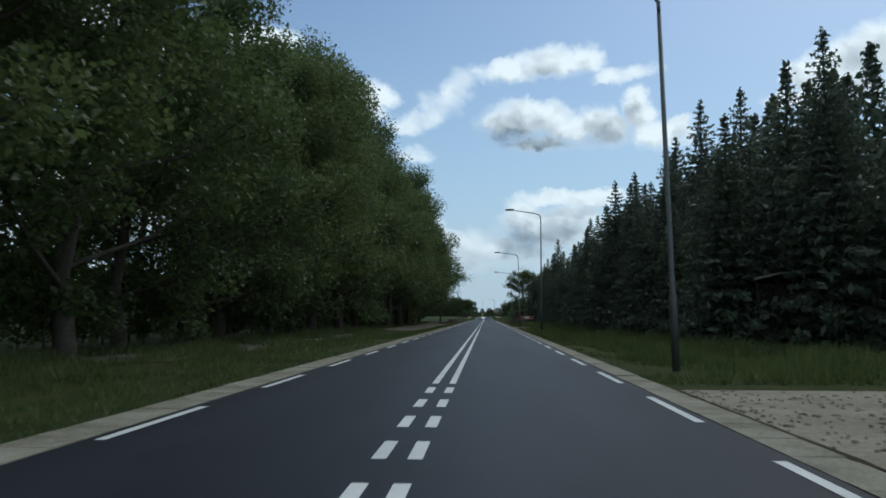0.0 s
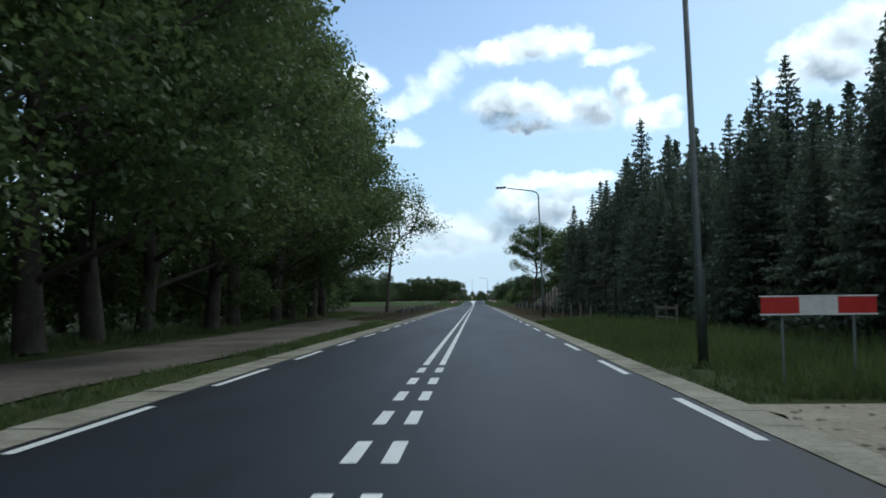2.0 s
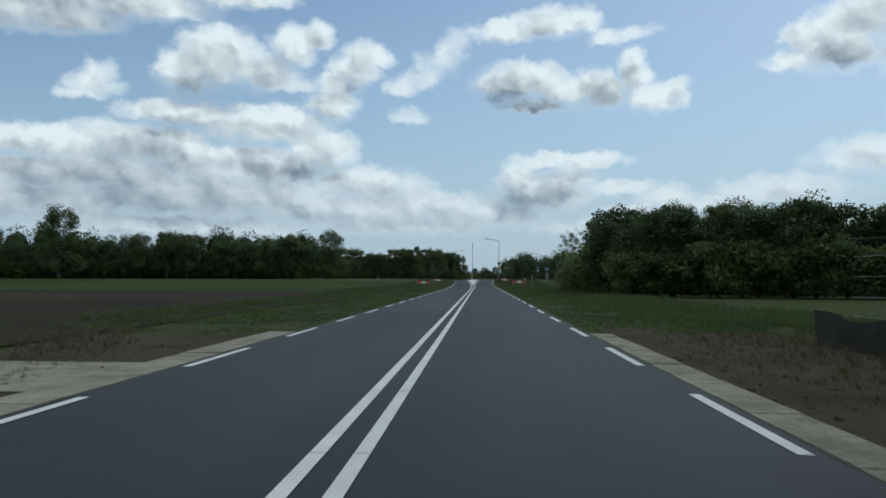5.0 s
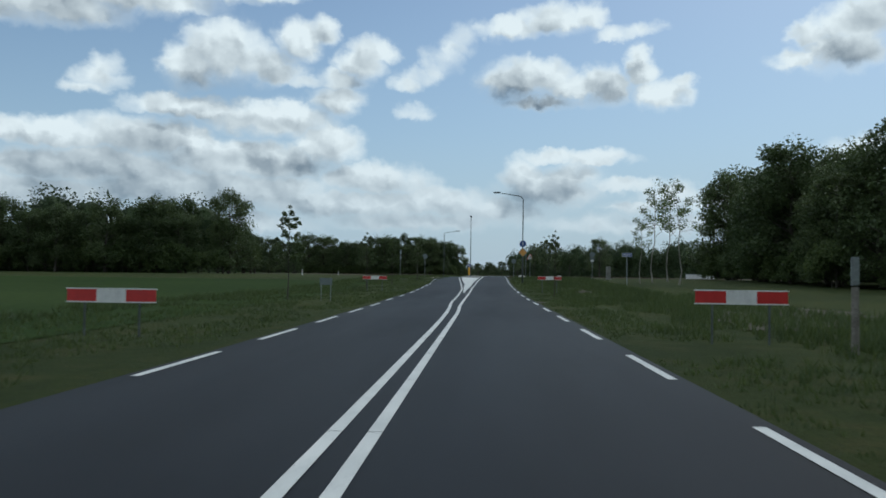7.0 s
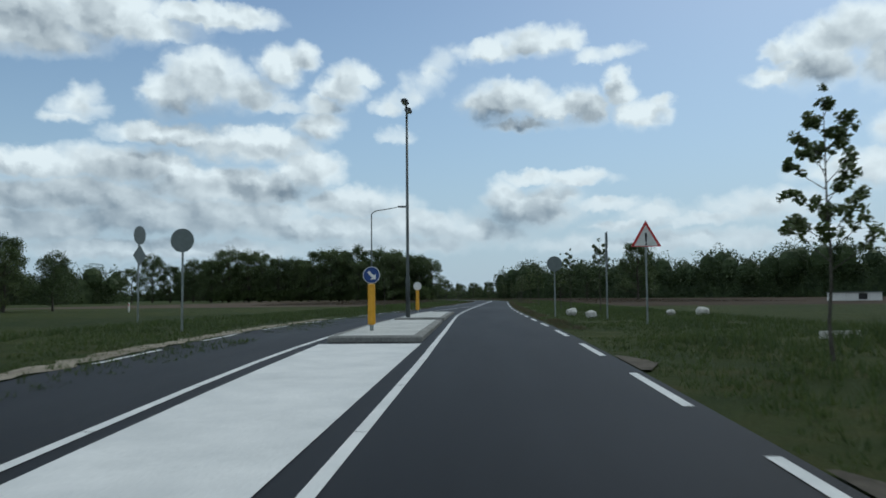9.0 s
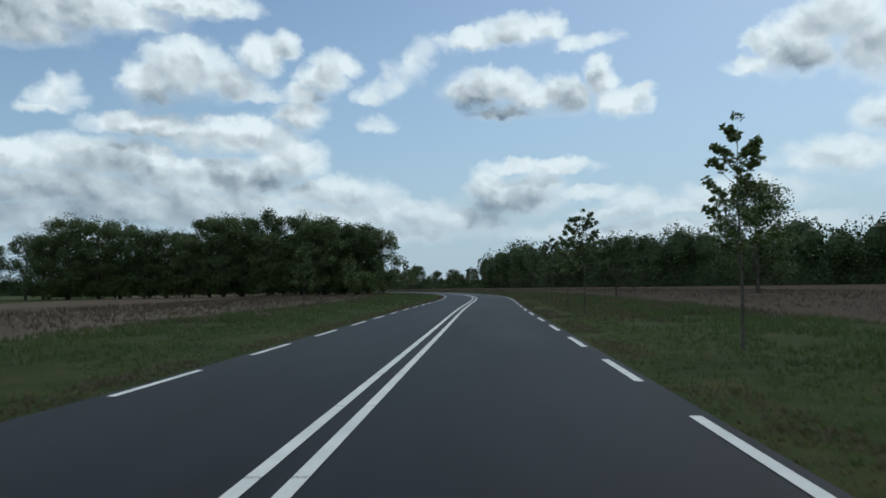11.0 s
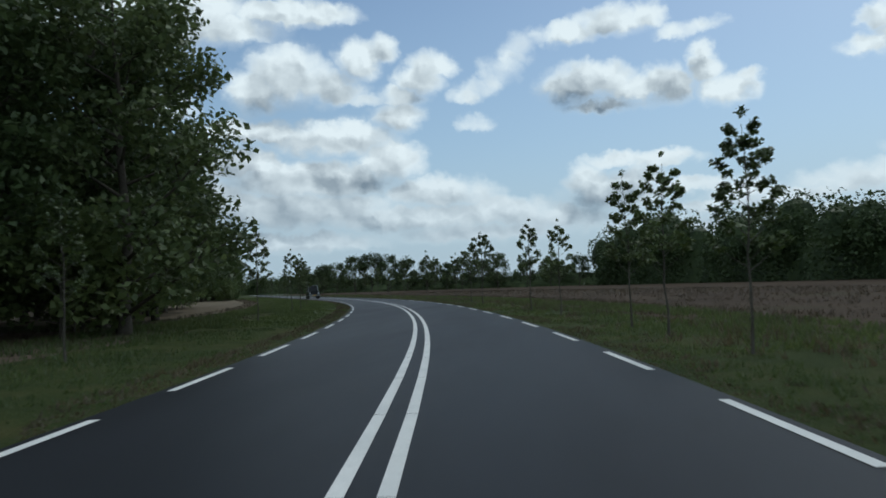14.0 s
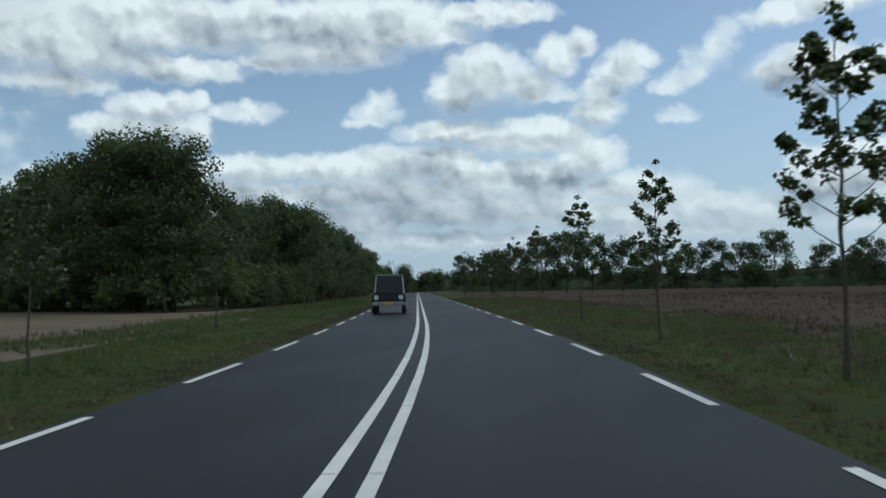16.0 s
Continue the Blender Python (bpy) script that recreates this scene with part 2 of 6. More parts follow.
def bump(nt, b, fac, strength, dist=0.02):
    n = nt.nodes.new("ShaderNodeBump")
    n.inputs["Strength"].default_value, n.inputs["Distance"].default_value = strength, dist
    nt.links.new(fac, n.inputs["Height"])
    nt.links.new(n.outputs[0], b.inputs["Normal"])


def random_of(nt, kind):
    if kind == "object":
        return nt.nodes.new("ShaderNodeObjectInfo").outputs["Random"]
    return nt.nodes.new("ShaderNodeNewGeometry").outputs["Random Per Island"]


def surface(name, stops, scale=1.0, fine=20.0, rough=0.8, bump_k=0.3, coord="World", metal=0.0, fine_k=0.35, spec=0.03):
    """Two scales of noise: large patches through the colour stops, fine grain as a multiply and as relief."""
    def build(nt, b):
        big = noise_node(nt, scale, 5.0, 0.6, coord)
        grain = noise_node(nt, fine, 6.0, 0.65, coord)
        col = ramp(nt, big, *stops)
        g = ramp(nt, grain, (0.3, (1 - fine_k,) * 3), (0.7, (1 + fine_k * 0.6,) * 3))
        nt.links.new(blend(nt, 1.0, col, g, "MULTIPLY"), b.inputs["Base Color"])
        b.inputs["Roughness"].default_value, b.inputs["Metallic"].default_value = rough, metal
        b.inputs["Specular IOR Level"].default_value = spec
        bump(nt, b, grain, bump_k)
    return mat(name, build)


def plain(name, rgb, rough=0.5, metal=0.0, wear=0.12, scale=6.0):
    return surface(name, ((0.3, tuple(c * (1 - wear) for c in rgb)), (0.7, tuple(min(1, c * (1 + wear)) for c in rgb))), scale, scale * 9, rough, 0.08, "Object", metal, wear, 0.5)


def leaf_mat(name, dark, light, trans=0.25, gloss=0.75):
    def build(nt, b):
        r = random_of(nt, "island")
        big = noise_node(nt, 0.35, 3.0, 0.6, "World")
        c1 = ramp(nt, r, (0.0, dark), (1.0, light))
        o = ramp(nt, random_of(nt, "object"), (0.0, (0.75, 0.8, 0.7)), (1.0, (1.15, 1.1, 1.0)))
        c = blend(nt, 1.0, c1, o, "MULTIPLY")
        c = blend(nt, 1.0, c, ramp(nt, big, (0.3, (0.7, 0.72, 0.65)), (0.7, (1.2, 1.15, 1.05))), "MULTIPLY")
        nt.links.new(c, b.inputs["Base Color"])
        b.inputs["Roughness"].default_value = 0.55
        b.inputs["Specular IOR Level"].default_value = gloss
        tr = nt.nodes.new("ShaderNodeBsdfTranslucent")
        nt.links.new(c, tr.inputs[0])
        mx = nt.nodes.new("ShaderNodeMixShader")
        mx.inputs[0].default_value = trans
        out = nt.nodes["Material Output"]
        nt.links.new(b.outputs[0], mx.inputs[1]), nt.links.new(tr.outputs[0], mx.inputs[2])
        nt.links.new(mx.outputs[0], out.inputs[0])
    return mat(name, build)


def asphalt_build(nt, b):
    big = noise_node(nt, 0.35, 4.0, 0.6, "World", (1.0, 0.12, 1.0))
    patch = noise_node(nt, 0.08, 3.0, 0.5, "World", (2.0, 0.5, 1.0))
    grain = noise_node(nt, 120.0, 3.0, 0.7, "World")
    c = ramp(nt, big, (0.3, (0.0094, 0.0114, 0.0160)), (0.7, (0.0136, 0.0162, 0.0222)))
    # wheel tracks: four worn bands across the two lanes, their sheen painted as lighter colour
    tc = nt.nodes.new("ShaderNodeTexCoord")
    sx = nt.nodes.new("ShaderNodeSeparateXYZ")
    nt.links.new(tc.outputs["UV"], sx.inputs[0])
    tracks = ramp(nt, sx.outputs[0], (0.0, (0.82,) * 3), (0.06, (0.95,) * 3), (0.15, (1.14,) * 3), (0.26, (0.92,) * 3), (0.38, (1.12,) * 3), (0.5, (0.88,) * 3), (0.61, (1.15,) * 3), (0.73, (0.92,) * 3), (0.85, (1.16,) * 3), (0.94, (0.95,) * 3), (1.0, (0.82,) * 3))
    c = blend(nt, 1.0, c, tracks, "MULTIPLY")
    stain = noise_node(nt, 0.9, 6.0, 0.7, "World", (1.0, 0.35, 1.0))
    c = blend(nt, 1.0, c, ramp(nt, stain, (0.36, (0.72,) * 3), (0.48, (1.0,) * 3), (0.7, (1.12,) * 3)), "MULTIPLY")
    c = blend(nt, 1.0, c, ramp(nt, patch, (0.35, (0.78, 0.78, 0.79)), (0.7, (1.22, 1.22, 1.22))), "MULTIPLY")
    c = blend(nt, 1.0, c, ramp(nt, grain, (0.3, (0.7, 0.7, 0.7)), (0.75, (1.35, 1.35, 1.35))), "MULTIPLY")
    # road tone and gloss by distance: paler at the start, darker around the junction
    pos = nt.nodes.new("ShaderNodeSeparateXYZ")
    nt.links.new(nt.nodes.new("ShaderNodeNewGeometry").outputs["Position"], pos.inputs[0])
    along = nt.nodes.new("ShaderNodeMapRange")
    along.inputs[1].default_value, along.inputs[2].default_value = 0.0, 640.0
    nt.links.new(pos.outputs[1], along.inputs[0])
    tone_along = ramp(nt, along.outputs[0], (0.0, (1.25,) * 3), (0.20, (1.25,) * 3), (0.40, (0.90,) * 3), (0.47, (0.48,) * 3), (0.78, (0.48,) * 3), (0.90, (0.85,) * 3))
    c = blend(nt, 1.0, c, tone_along, "MULTIPLY")
    nt.links.new(c, b.inputs["Base Color"])
    nt.links.new(ramp(nt, along.outputs[0], (0.0, (0.20,) * 3), (0.22, (0.22,) * 3), (0.30, (0.19,) * 3), (0.47, (0.11,) * 3), (0.78, (0.11,) * 3), (0.90, (0.17,) * 3)), b.inputs["Specular IOR Level"])
    nt.links.new(ramp(nt, big, (0.2, (0.50,) * 3), (0.8, (0.64,) * 3)), b.inputs["Roughness"])
    bump(nt, b, grain, 0.35, 0.004)


def ground_build(nt, b):
    big = noise_node(nt, 0.05, 5.0, 0.6, "World")
    mid = noise_node(nt, 0.9, 6.0, 0.65, "World")
    grain = noise_node(nt, 22.0, 6.0, 0.7, "World")
    c = ramp(nt, mid, (0.30, (0.034, 0.052, 0.018)), (0.5, (0.050, 0.068, 0.023)), (0.72, (0.084, 0.084, 0.036)))
    c = blend(nt, 1.0, c, ramp(nt, big, (0.3, (0.75, 0.8, 0.8)), (0.7, (1.25, 1.15, 1.0))), "MULTIPLY")
    c = blend(nt, 1.0, c, ramp(nt, grain, (0.3, (0.55, 0.55, 0.5)), (0.75, (1.35, 1.35, 1.3))), "MULTIPLY")
    nt.links.new(c, b.inputs["Base Color"])
    b.inputs["Roughness"].default_value = 0.95
    b.inputs["Specular IOR Level"].default_value = 0.1
    bump(nt, b, grain, 0.8, 0.08)


M = {}
M["asphalt"] = mat("asphalt", asphalt_build)
M["grass_ground"] = mat("grass_ground", ground_build)
M["paint"] = surface("road_paint", ((0.3, (0.60, 0.61, 0.60)), (0.7, (0.76, 0.76, 0.74))), 1.2, 40, 0.55, 0.15, "World", fine_k=0.14)
M["concrete_band"] = surface("concrete_band", ((0.3, (0.17, 0.158, 0.122)), (0.5, (0.28, 0.262, 0.21)), (0.7, (0.35, 0.33, 0.275))), 1.3, 22, 0.9, 0.5)
M["kerb"] = surface("kerb_concrete", ((0.3, (0.20, 0.20, 0.19)), (0.7, (0.32, 0.32, 0.30))), 1.5, 25, 0.88, 0.4)
M["island_paving"] = surface("island_paving", ((0.3, (0.46, 0.47, 0.45)), (0.7, (0.62, 0.62, 0.59))), 1.0, 30, 0.85, 0.3)
M["dirt"] = surface("dirt_path", ((0.3, (0.085, 0.076, 0.062)), (0.55, (0.135, 0.120, 0.100)), (0.75, (0.185, 0.165, 0.138))), 0.5, 9, 0.95, 0.7)
M["sand"] = surface("sand_drive", ((0.3, (0.20, 0.175, 0.135)), (0.7, (0.34, 0.305, 0.245))), 0.6, 12, 0.95, 0.6)
M["brown_verge"] = surface("brown_verge", ((0.3, (0.042, 0.035, 0.025)), (0.55, (0.072, 0.060, 0.043)), (0.75, (0.052, 0.058, 0.028))), 0.8, 12, 0.95, 0.7)
M["heath"] = surface("heath_field", ((0.3, (0.048, 0.036, 0.027)), (0.55, (0.080, 0.060, 0.045)), (0.75, (0.058, 0.056, 0.031))), 0.12, 3.0, 0.95, 0.9)
M["heath_pale"] = surface("dry_heath_field", ((0.3, (0.075, 0.058, 0.045)), (0.55, (0.125, 0.098, 0.076)), (0.75, (0.085, 0.080, 0.048))), 0.12, 3.0, 0.95, 0.9)
M["stubble"] = surface("stubble_field", ((0.3, (0.10, 0.082, 0.060)), (0.55, (0.165, 0.137, 0.10)), (0.75, (0.09, 0.082, 0.045))), 0.15, 4.0, 0.95, 0.7)
M["meadow"] = surface("meadow", ((0.3, (0.028, 0.050, 0.014)), (0.7, (0.050, 0.076, 0.022))), 0.03, 2.5, 0.95, 0.6)
M["plough"] = surface("ploughed_field", ((0.3, (0.028, 0.024, 0.016)), (0.7, (0.050, 0.043, 0.028))), 0.05, 2.0, 0.95, 0.8)
M["bark"] = surface("bark", ((0.3, (0.055, 0.049, 0.040)), (0.7, (0.112, 0.102, 0.085))), 1.5, 14, 0.9, 0.8)
M["bark_pale"] = surface("pale_bark", ((0.3, (0.16, 0.15, 0.125)), (0.7, (0.33, 0.31, 0.27))), 1.5, 14, 0.85, 0.6)
M["bark_young"] = surface("young_bark", ((0.3, (0.060, 0.056, 0.046)), (0.7, (0.125, 0.118, 0.10))), 2.0, 18, 0.85, 0.5)
M["leaf"] = leaf_mat("broad_leaf", (0.078, 0.115, 0.050), (0.140, 0.192, 0.084), 0.5, 0.35)
M["leaf_far"] = leaf_mat("far_leaf", (0.054, 0.083, 0.044), (0.092, 0.130, 0.064), 0.25, 0.2)
M["leaf_dense"] = leaf_mat("dense_leaf", (0.068, 0.102, 0.050), (0.118, 0.162, 0.074), 0.35, 0.4)
M["leaf_young"] = leaf_mat("young_leaf", (0.058, 0.090, 0.034), (0.115, 0.160, 0.058), 0.3)
M["needle"] = leaf_mat("spruce_needle", (0.080, 0.108, 0.092), (0.130, 0.168, 0.140), 0.45, 0.5)
M["grass"] = leaf_mat("grass_blade", (0.056, 0.092, 0.034), (0.118, 0.152, 0.060), 0.4, 0.4)
M["dry_grass"] = leaf_mat("dry_grass_blade", (0.045, 0.034, 0.023), (0.085, 0.064, 0.042), 0.3)
M["straw"] = leaf_mat("straw_blade", (0.075, 0.060, 0.038), (0.140, 0.112, 0.070), 0.35)
M["steel"] = plain("galvanised_steel", (0.30, 0.33, 0.33), 0.45, 0.7, 0.2, 3.0)
M["lamp_grey"] = plain("lamp_housing_grey", (0.13, 0.14, 0.15), 0.5, 0.2)
M["pole_green"] = plain("weathered_pole", (0.105, 0.120, 0.118), 0.55, 0.4, 0.25, 2.0)
M["lens"] = plain("lamp_lens", (0.55, 0.57, 0.58), 0.2)
M["red"] = plain("red_reflective", (0.52, 0.030, 0.028), 0.4)
M["white"] = plain("white_reflective", (0.72, 0.72, 0.70), 0.45)
M["blue"] = plain("blue_reflective", (0.015, 0.055, 0.23), 0.4)
M["yellow"] = plain("yellow_plastic", (0.72, 0.36, 0.02), 0.5)
M["orange"] = plain("orange_reflective", (0.62, 0.29, 0.06), 0.5)
M["sign_back"] = plain("sign_back_grey", (0.16, 0.19, 0.19), 0.5, 0.3)
M["black"] = plain("black_rubber", (0.02, 0.02, 0.021), 0.7)
M["wood_post"] = surface("weathered_wood", ((0.3, (0.15, 0.135, 0.115)), (0.7, (0.30, 0.28, 0.25))), 3.0, 30, 0.9, 0.5, "Object")
M["dark_wood"] = surface("dark_stained_wood", ((0.3, (0.030, 0.026, 0.022)), (0.7, (0.070, 0.060, 0.050))), 3.0, 30, 0.9, 0.5, "Object")
M["screen"] = surface("fence_screen", ((0.3, (0.075, 0.074, 0.068)), (0.7, (0.125, 0.122, 0.112))), 1.0, 60, 0.9, 0.3)
M["rubble"] = surface("sand_heap", ((0.3, (0.085, 0.073, 0.064)), (0.5, (0.135, 0.113, 0.098)), (0.72, (0.21, 0.178, 0.155))), 0.7, 6, 0.95, 0.9)
M["stone"] = surface("pale_boulder", ((0.3, (0.50, 0.49, 0.45)), (0.7, (0.70, 0.69, 0.65))), 2.0, 14, 0.85, 0.5, "Object")
M["car_paint"] = plain("dark_car_paint", (0.018, 0.020, 0.023), 0.25, 0.3)
M["glass"] = plain("car_glass", (0.03, 0.035, 0.04), 0.08)
M["light_lens"] = plain("headlamp_lens", (0.6, 0.62, 0.65), 0.15)
M["tile_roof"] = plain("orange_roof_tile", (0.16, 0.075, 0.045), 0.8)
M["brick"] = plain("brown_brick", (0.20, 0.11, 0.075), 0.85)

# ---------------------------------------------------------------- mesh helpers


def finish(bm, name):
    me = bpy.data.meshes.new(name)
    bm.to_mesh(me)
    bm.free()
    return me


def part(name, bm, material, parent=None, label="", smooth=False):
    me = bm if isinstance(bm, bpy.types.Mesh) else finish(bm, name)
    if not me.materials:
        me.materials.append(M[material])
    if smooth:
        me.polygons.foreach_set("use_smooth", [True] * len(me.polygons))
    ob = new(name, me)
    if parent is not None:
        ob.parent = parent
    if label:
        ob["label"] = label
    return ob


def pydata(name, verts, faces):
    me = bpy.data.meshes.new(name)
    me.from_pydata(verts, [], faces)
    me.update()
    return me


def box(bm, x, y, z, sx, sy, sz, bevel=0.0, m=None):
    r = bmesh.ops.create_cube(bm, size=1.0, matrix=(m or Matrix.Identity(4)) @ Matrix.Translation((x, y, z)) @ Matrix.Diagonal((sx, sy, sz, 1)))
    if bevel:
        es = {e for v in r["verts"] for e in v.link_edges}
        bmesh.ops.bevel(bm, geom=list(es), offset=bevel, segments=2, affect="EDGES")


def tube(bm, pts, radii, sides=8, cap=True):
    """A round bar through the points with its radius at each."""
    rings, n = [], len(pts)
    pts = [Vector(p) for p in pts]
    prev = None
    for i, p in enumerate(pts):
        d = (pts[min(i + 1, n - 1)] - pts[max(i - 1, 0)]).normalized()
        a = d.orthogonal().normalized() if prev is None else (prev - d * prev.dot(d)).normalized()
        prev = a
        c = d.cross(a)
        rings.append([bm.verts.new(p + (a * math.cos(t) + c * math.sin(t)) * radii[i]) for t in (2 * math.pi * k / sides for k in range(sides))])
    for r0, r1 in zip(rings[:-1], rings[1:]):
        for k in range(sides):
            bm.faces.new((r0[k], r0[(k + 1) % sides], r1[(k + 1) % sides], r1[k]))
    if cap:
        bm.faces.new(list(reversed(rings[0]))), bm.faces.new(rings[-1])


def plate(bm, outline, thick, y=0.0):
    """A flat plate in the xz plane: its outline, pushed back along +y."""
    a = [bm.verts.new((x, y, z)) for x, z in outline]
    b = [bm.verts.new((x, y + thick, z)) for x, z in outline]
    n = len(outline)
    bm.faces.new(a), bm.faces.new(list(reversed(b)))
    for i in range(n):
        bm.faces.new((a[(i + 1) % n], a[i], b[i], b[(i + 1) % n]))


def disc(cx, cz, r, n=28, squash=1.0):
    return [(cx + r * math.cos(2 * math.pi * i / n), cz + r * squash * math.sin(2 * math.pi * i / n)) for i in range(n)]


def empty(name, m, label, category, group=""):
    ob = new(name)
    ob.matrix_world = m
    ob.empty_display_size = 0.3
    return tagged(ob, label, category, group)


# ---------------------------------------------------------------- the road's line
HEADING = [
    (-300, 0), (304.6, 0), (305.2, -0.09), (318.2, -0.07), (331.2, 0.1), (344.1, -0.42), (357.0, -1.21), (370.0, -0.98),
    (383.0, -1.03), (395.9, -1.4), (408.8, -1.87), (421.8, -2.27), (434.8, -2.5), (447.7, -2.53), (460.6, -2.38), (473.6, -2.96),
    (486.6, -3.31), (499.5, -2.29), (512.4, -0.22), (525.4, 2.16), (538.4, 4.39), (551.3, 6.72), (564.2, 8.93), (577.2, 11.23),
    (590.2, 13.35), (603.1, 15.71), (616.1, 18.2), (629.0, 20.26), (642.0, 22.9), (654.9, 24.0), (870, 24.0), (950, -14.0), (1400, -14.0),
]
_S = np.arange(-300.0, 1400.0, 1.0)
_H = np.radians(np.interp(_S, [a for a, b in HEADING], [b for a, b in HEADING]))
_X = np.concatenate([[0], np.cumsum(-np.sin((_H[1:] + _H[:-1]) / 2))])
_Y = _S[0] + np.concatenate([[0], np.cumsum(np.cos((_H[1:] + _H[:-1]) / 2))])


def height(y):
    """The land rises by almost a metre towards the junction."""
    q = np.clip((np.asarray(y, float) - 314.5) / 64.75, 0, 1)
    return 0.9 * q * q * (3 - 2 * q)


def road_xy(s, u):
    h = np.interp(s, _S, _H)
    return float(np.interp(s, _S, _X) + u * np.cos(h)), float(np.interp(s, _S, _Y) + u * np.sin(h))


def road_pt(s, u, dz=0.0):
    x, y = road_xy(s, u)
    return (x, y, float(height(y)) + dz)


def heading(s):
    return math.degrees(float(np.interp(s, _S, _H)))


def strip(name, s0, s1, ua, ub, dz, material, step=4.0, label="", category="", kind="structure", thick=0.0, edge=0.0, seed=1):
    """A band along the road between the offsets ua(s) and ub(s)."""
    fa = ua if callable(ua) else (lambda s: ua)
    fb = ub if callable(ub) else (lambda s: ub)
    n = max(1, int(math.ceil((s1 - s0) / step)))
    ss = [s0 + (s1 - s0) * i / n for i in range(n + 1)]
    rnd = random.Random(seed)
    v, f = [], []
    for s in ss:
        ja, jb = (rnd.uniform(-edge, edge), rnd.uniform(-edge, edge)) if edge else (0, 0)
        ja, jb = (ja * (abs(fa(s)) > 3.7), jb * (abs(fb(s)) > 3.7))
        v += [road_pt(s, fa(s) + ja, dz), road_pt(s, fb(s) + jb, dz)]
    for i in range(n):
        f.append((2 * i, 2 * i + 1, 2 * i + 3, 2 * i + 2))
    if thick:
        k = len(v)
        v += [(x, y, z - thick) for x, y, z in v]
        for i in range(n):
            f += [(2 * i + 2, 2 * i + 2 + k, 2 * i + k, 2 * i), (2 * i + 1, 2 * i + 1 + k, 2 * i + 3 + k, 2 * i + 3)]
        f += [(0, k, k + 1, 1), (2 * n + 1, 2 * n + 1 + k, 2 * n + k, 2 * n)]
    me = pydata(name, v, f)
    me.materials.append(M[material])
    return tagged(new(name, me), label, category, "", kind)


def pw(*knots):
    a, b = [k[0] for k in knots], [k[1] for k in knots]
    return lambda s: float(np.interp(s, a, b))

# ---------------------------------------------------------------- ground and road


def build_ground():
    xs = [-2400, -1200, -600, -300, -180, -120] + list(range(-90, 91, 10)) + [120, 180, 300, 600, 1200, 2400]
    ys = [-1500, -700, -300, -150, -80] + list(range(-40, 310, 25)) + list(range(312, 384, 4)) + list(range(390, 760, 25)) + [900, 1200, 1800, 3000]
    v, f = [], []
    for y in ys:
        for x in xs:
            v.append((x, y, float(height(y)) - 0.03))
    n = len(xs)
    for j in range(len(ys) - 1):
        for i in range(n - 1):
            a = j * n + i
            f.append((a, a + 1, a + n + 1, a + n))
    me = pydata("ground", v, f)
    me.materials.append(M["grass_ground"])
    tagged(new("ground", me), "flat rough grassland with mown verges beside the road", "ground", "", "structure")


build_ground()
R_EDGE, LINE = 3.09, 0.055
left_edge = pw((288, -2.89), (294, -2.95), (304.3, -3.11), (307.4, -3.15), (311, -3.33), (316, -3.42), (326.3, -3.46), (334.6, -3.55), (345, -3.65), (350.4, -3.9), (353.3, -4.08), (366.4, -4.7), (374, -5.02), (385, -5.1), (405, -4.4), (440, -2.89))
road = strip("road", -260, 1200, lambda s: left_edge(s) - 0.16, R_EDGE + 0.16, 0.0, "asphalt", 3.0, "dark grey two-lane asphalt road with white markings", "road", thick=0.05)
across = road.data.uv_layers.new(name="across")
for lp, uv in zip(road.data.loops, across.data):
    uv.uv = (lp.vertex_index % 2, 0.5)
mid_r = pw((301.5, 0.149), (306, 0.05), (313, 0.01), (320, 0.02), (328, 0.05), (336, 0.08), (339.5, 0.17), (345, 0.19), (360, 0.24), (367, 0.26), (376, 0.2), (392, -0.05), (412, 0.0), (430, 0.149), (515, 0.149), (525, 0.155), (542, 0.19), (556, 0.149))
mid_l = pw((295, -0.149), (301, -0.19), (304, -0.25), (310.6, -0.44), (320.3, -0.5), (325.5, -0.54), (332, -0.6), (339.5, -0.86), (344.8, -1.09), (349.5, -1.31), (359.6, -1.88), (365, -2.2), (368.5, -2.33), (376, -2.42), (392, -2.4), (405, -2.1), (430, -0.149), (515, -0.149), (525, -0.143), (542, -0.095), (556, -0.149))
wedge_l = pw((325, -0.33), (330.5, -0.46), (338.6, -0.62), (343.3, -0.72), (347.8, -0.97), (359.3, -1.63), (363.9, -1.85), (370.5, -2.09))
wedge_r = pw((325, -0.26), (331, -0.22), (338.5, -0.08), (348, -0.09), (370.5, -0.03))


def line_mesh(spans, u_of, half, dz=0.006, step=3.0):
    v, f = [], []
    for s0, s1 in spans:
        n = max(1, int((s1 - s0) / step))
        for i in range(n + 1):
            s = s0 + (s1 - s0) * i / n
            k = len(v)
            v += [road_pt(s, u_of(s) - half, dz), road_pt(s, u_of(s) + half, dz)]
            if i:
                f.append((k - 2, k - 1, k + 1, k))
    return v, f


def marking(name, spans, u_of, half, label, parent=None):
    me = pydata(name, *line_mesh(spans, u_of, half))
    me.materials.append(M["paint"])
    return tagged(new(name, me), label, "road marking", "", "structure")


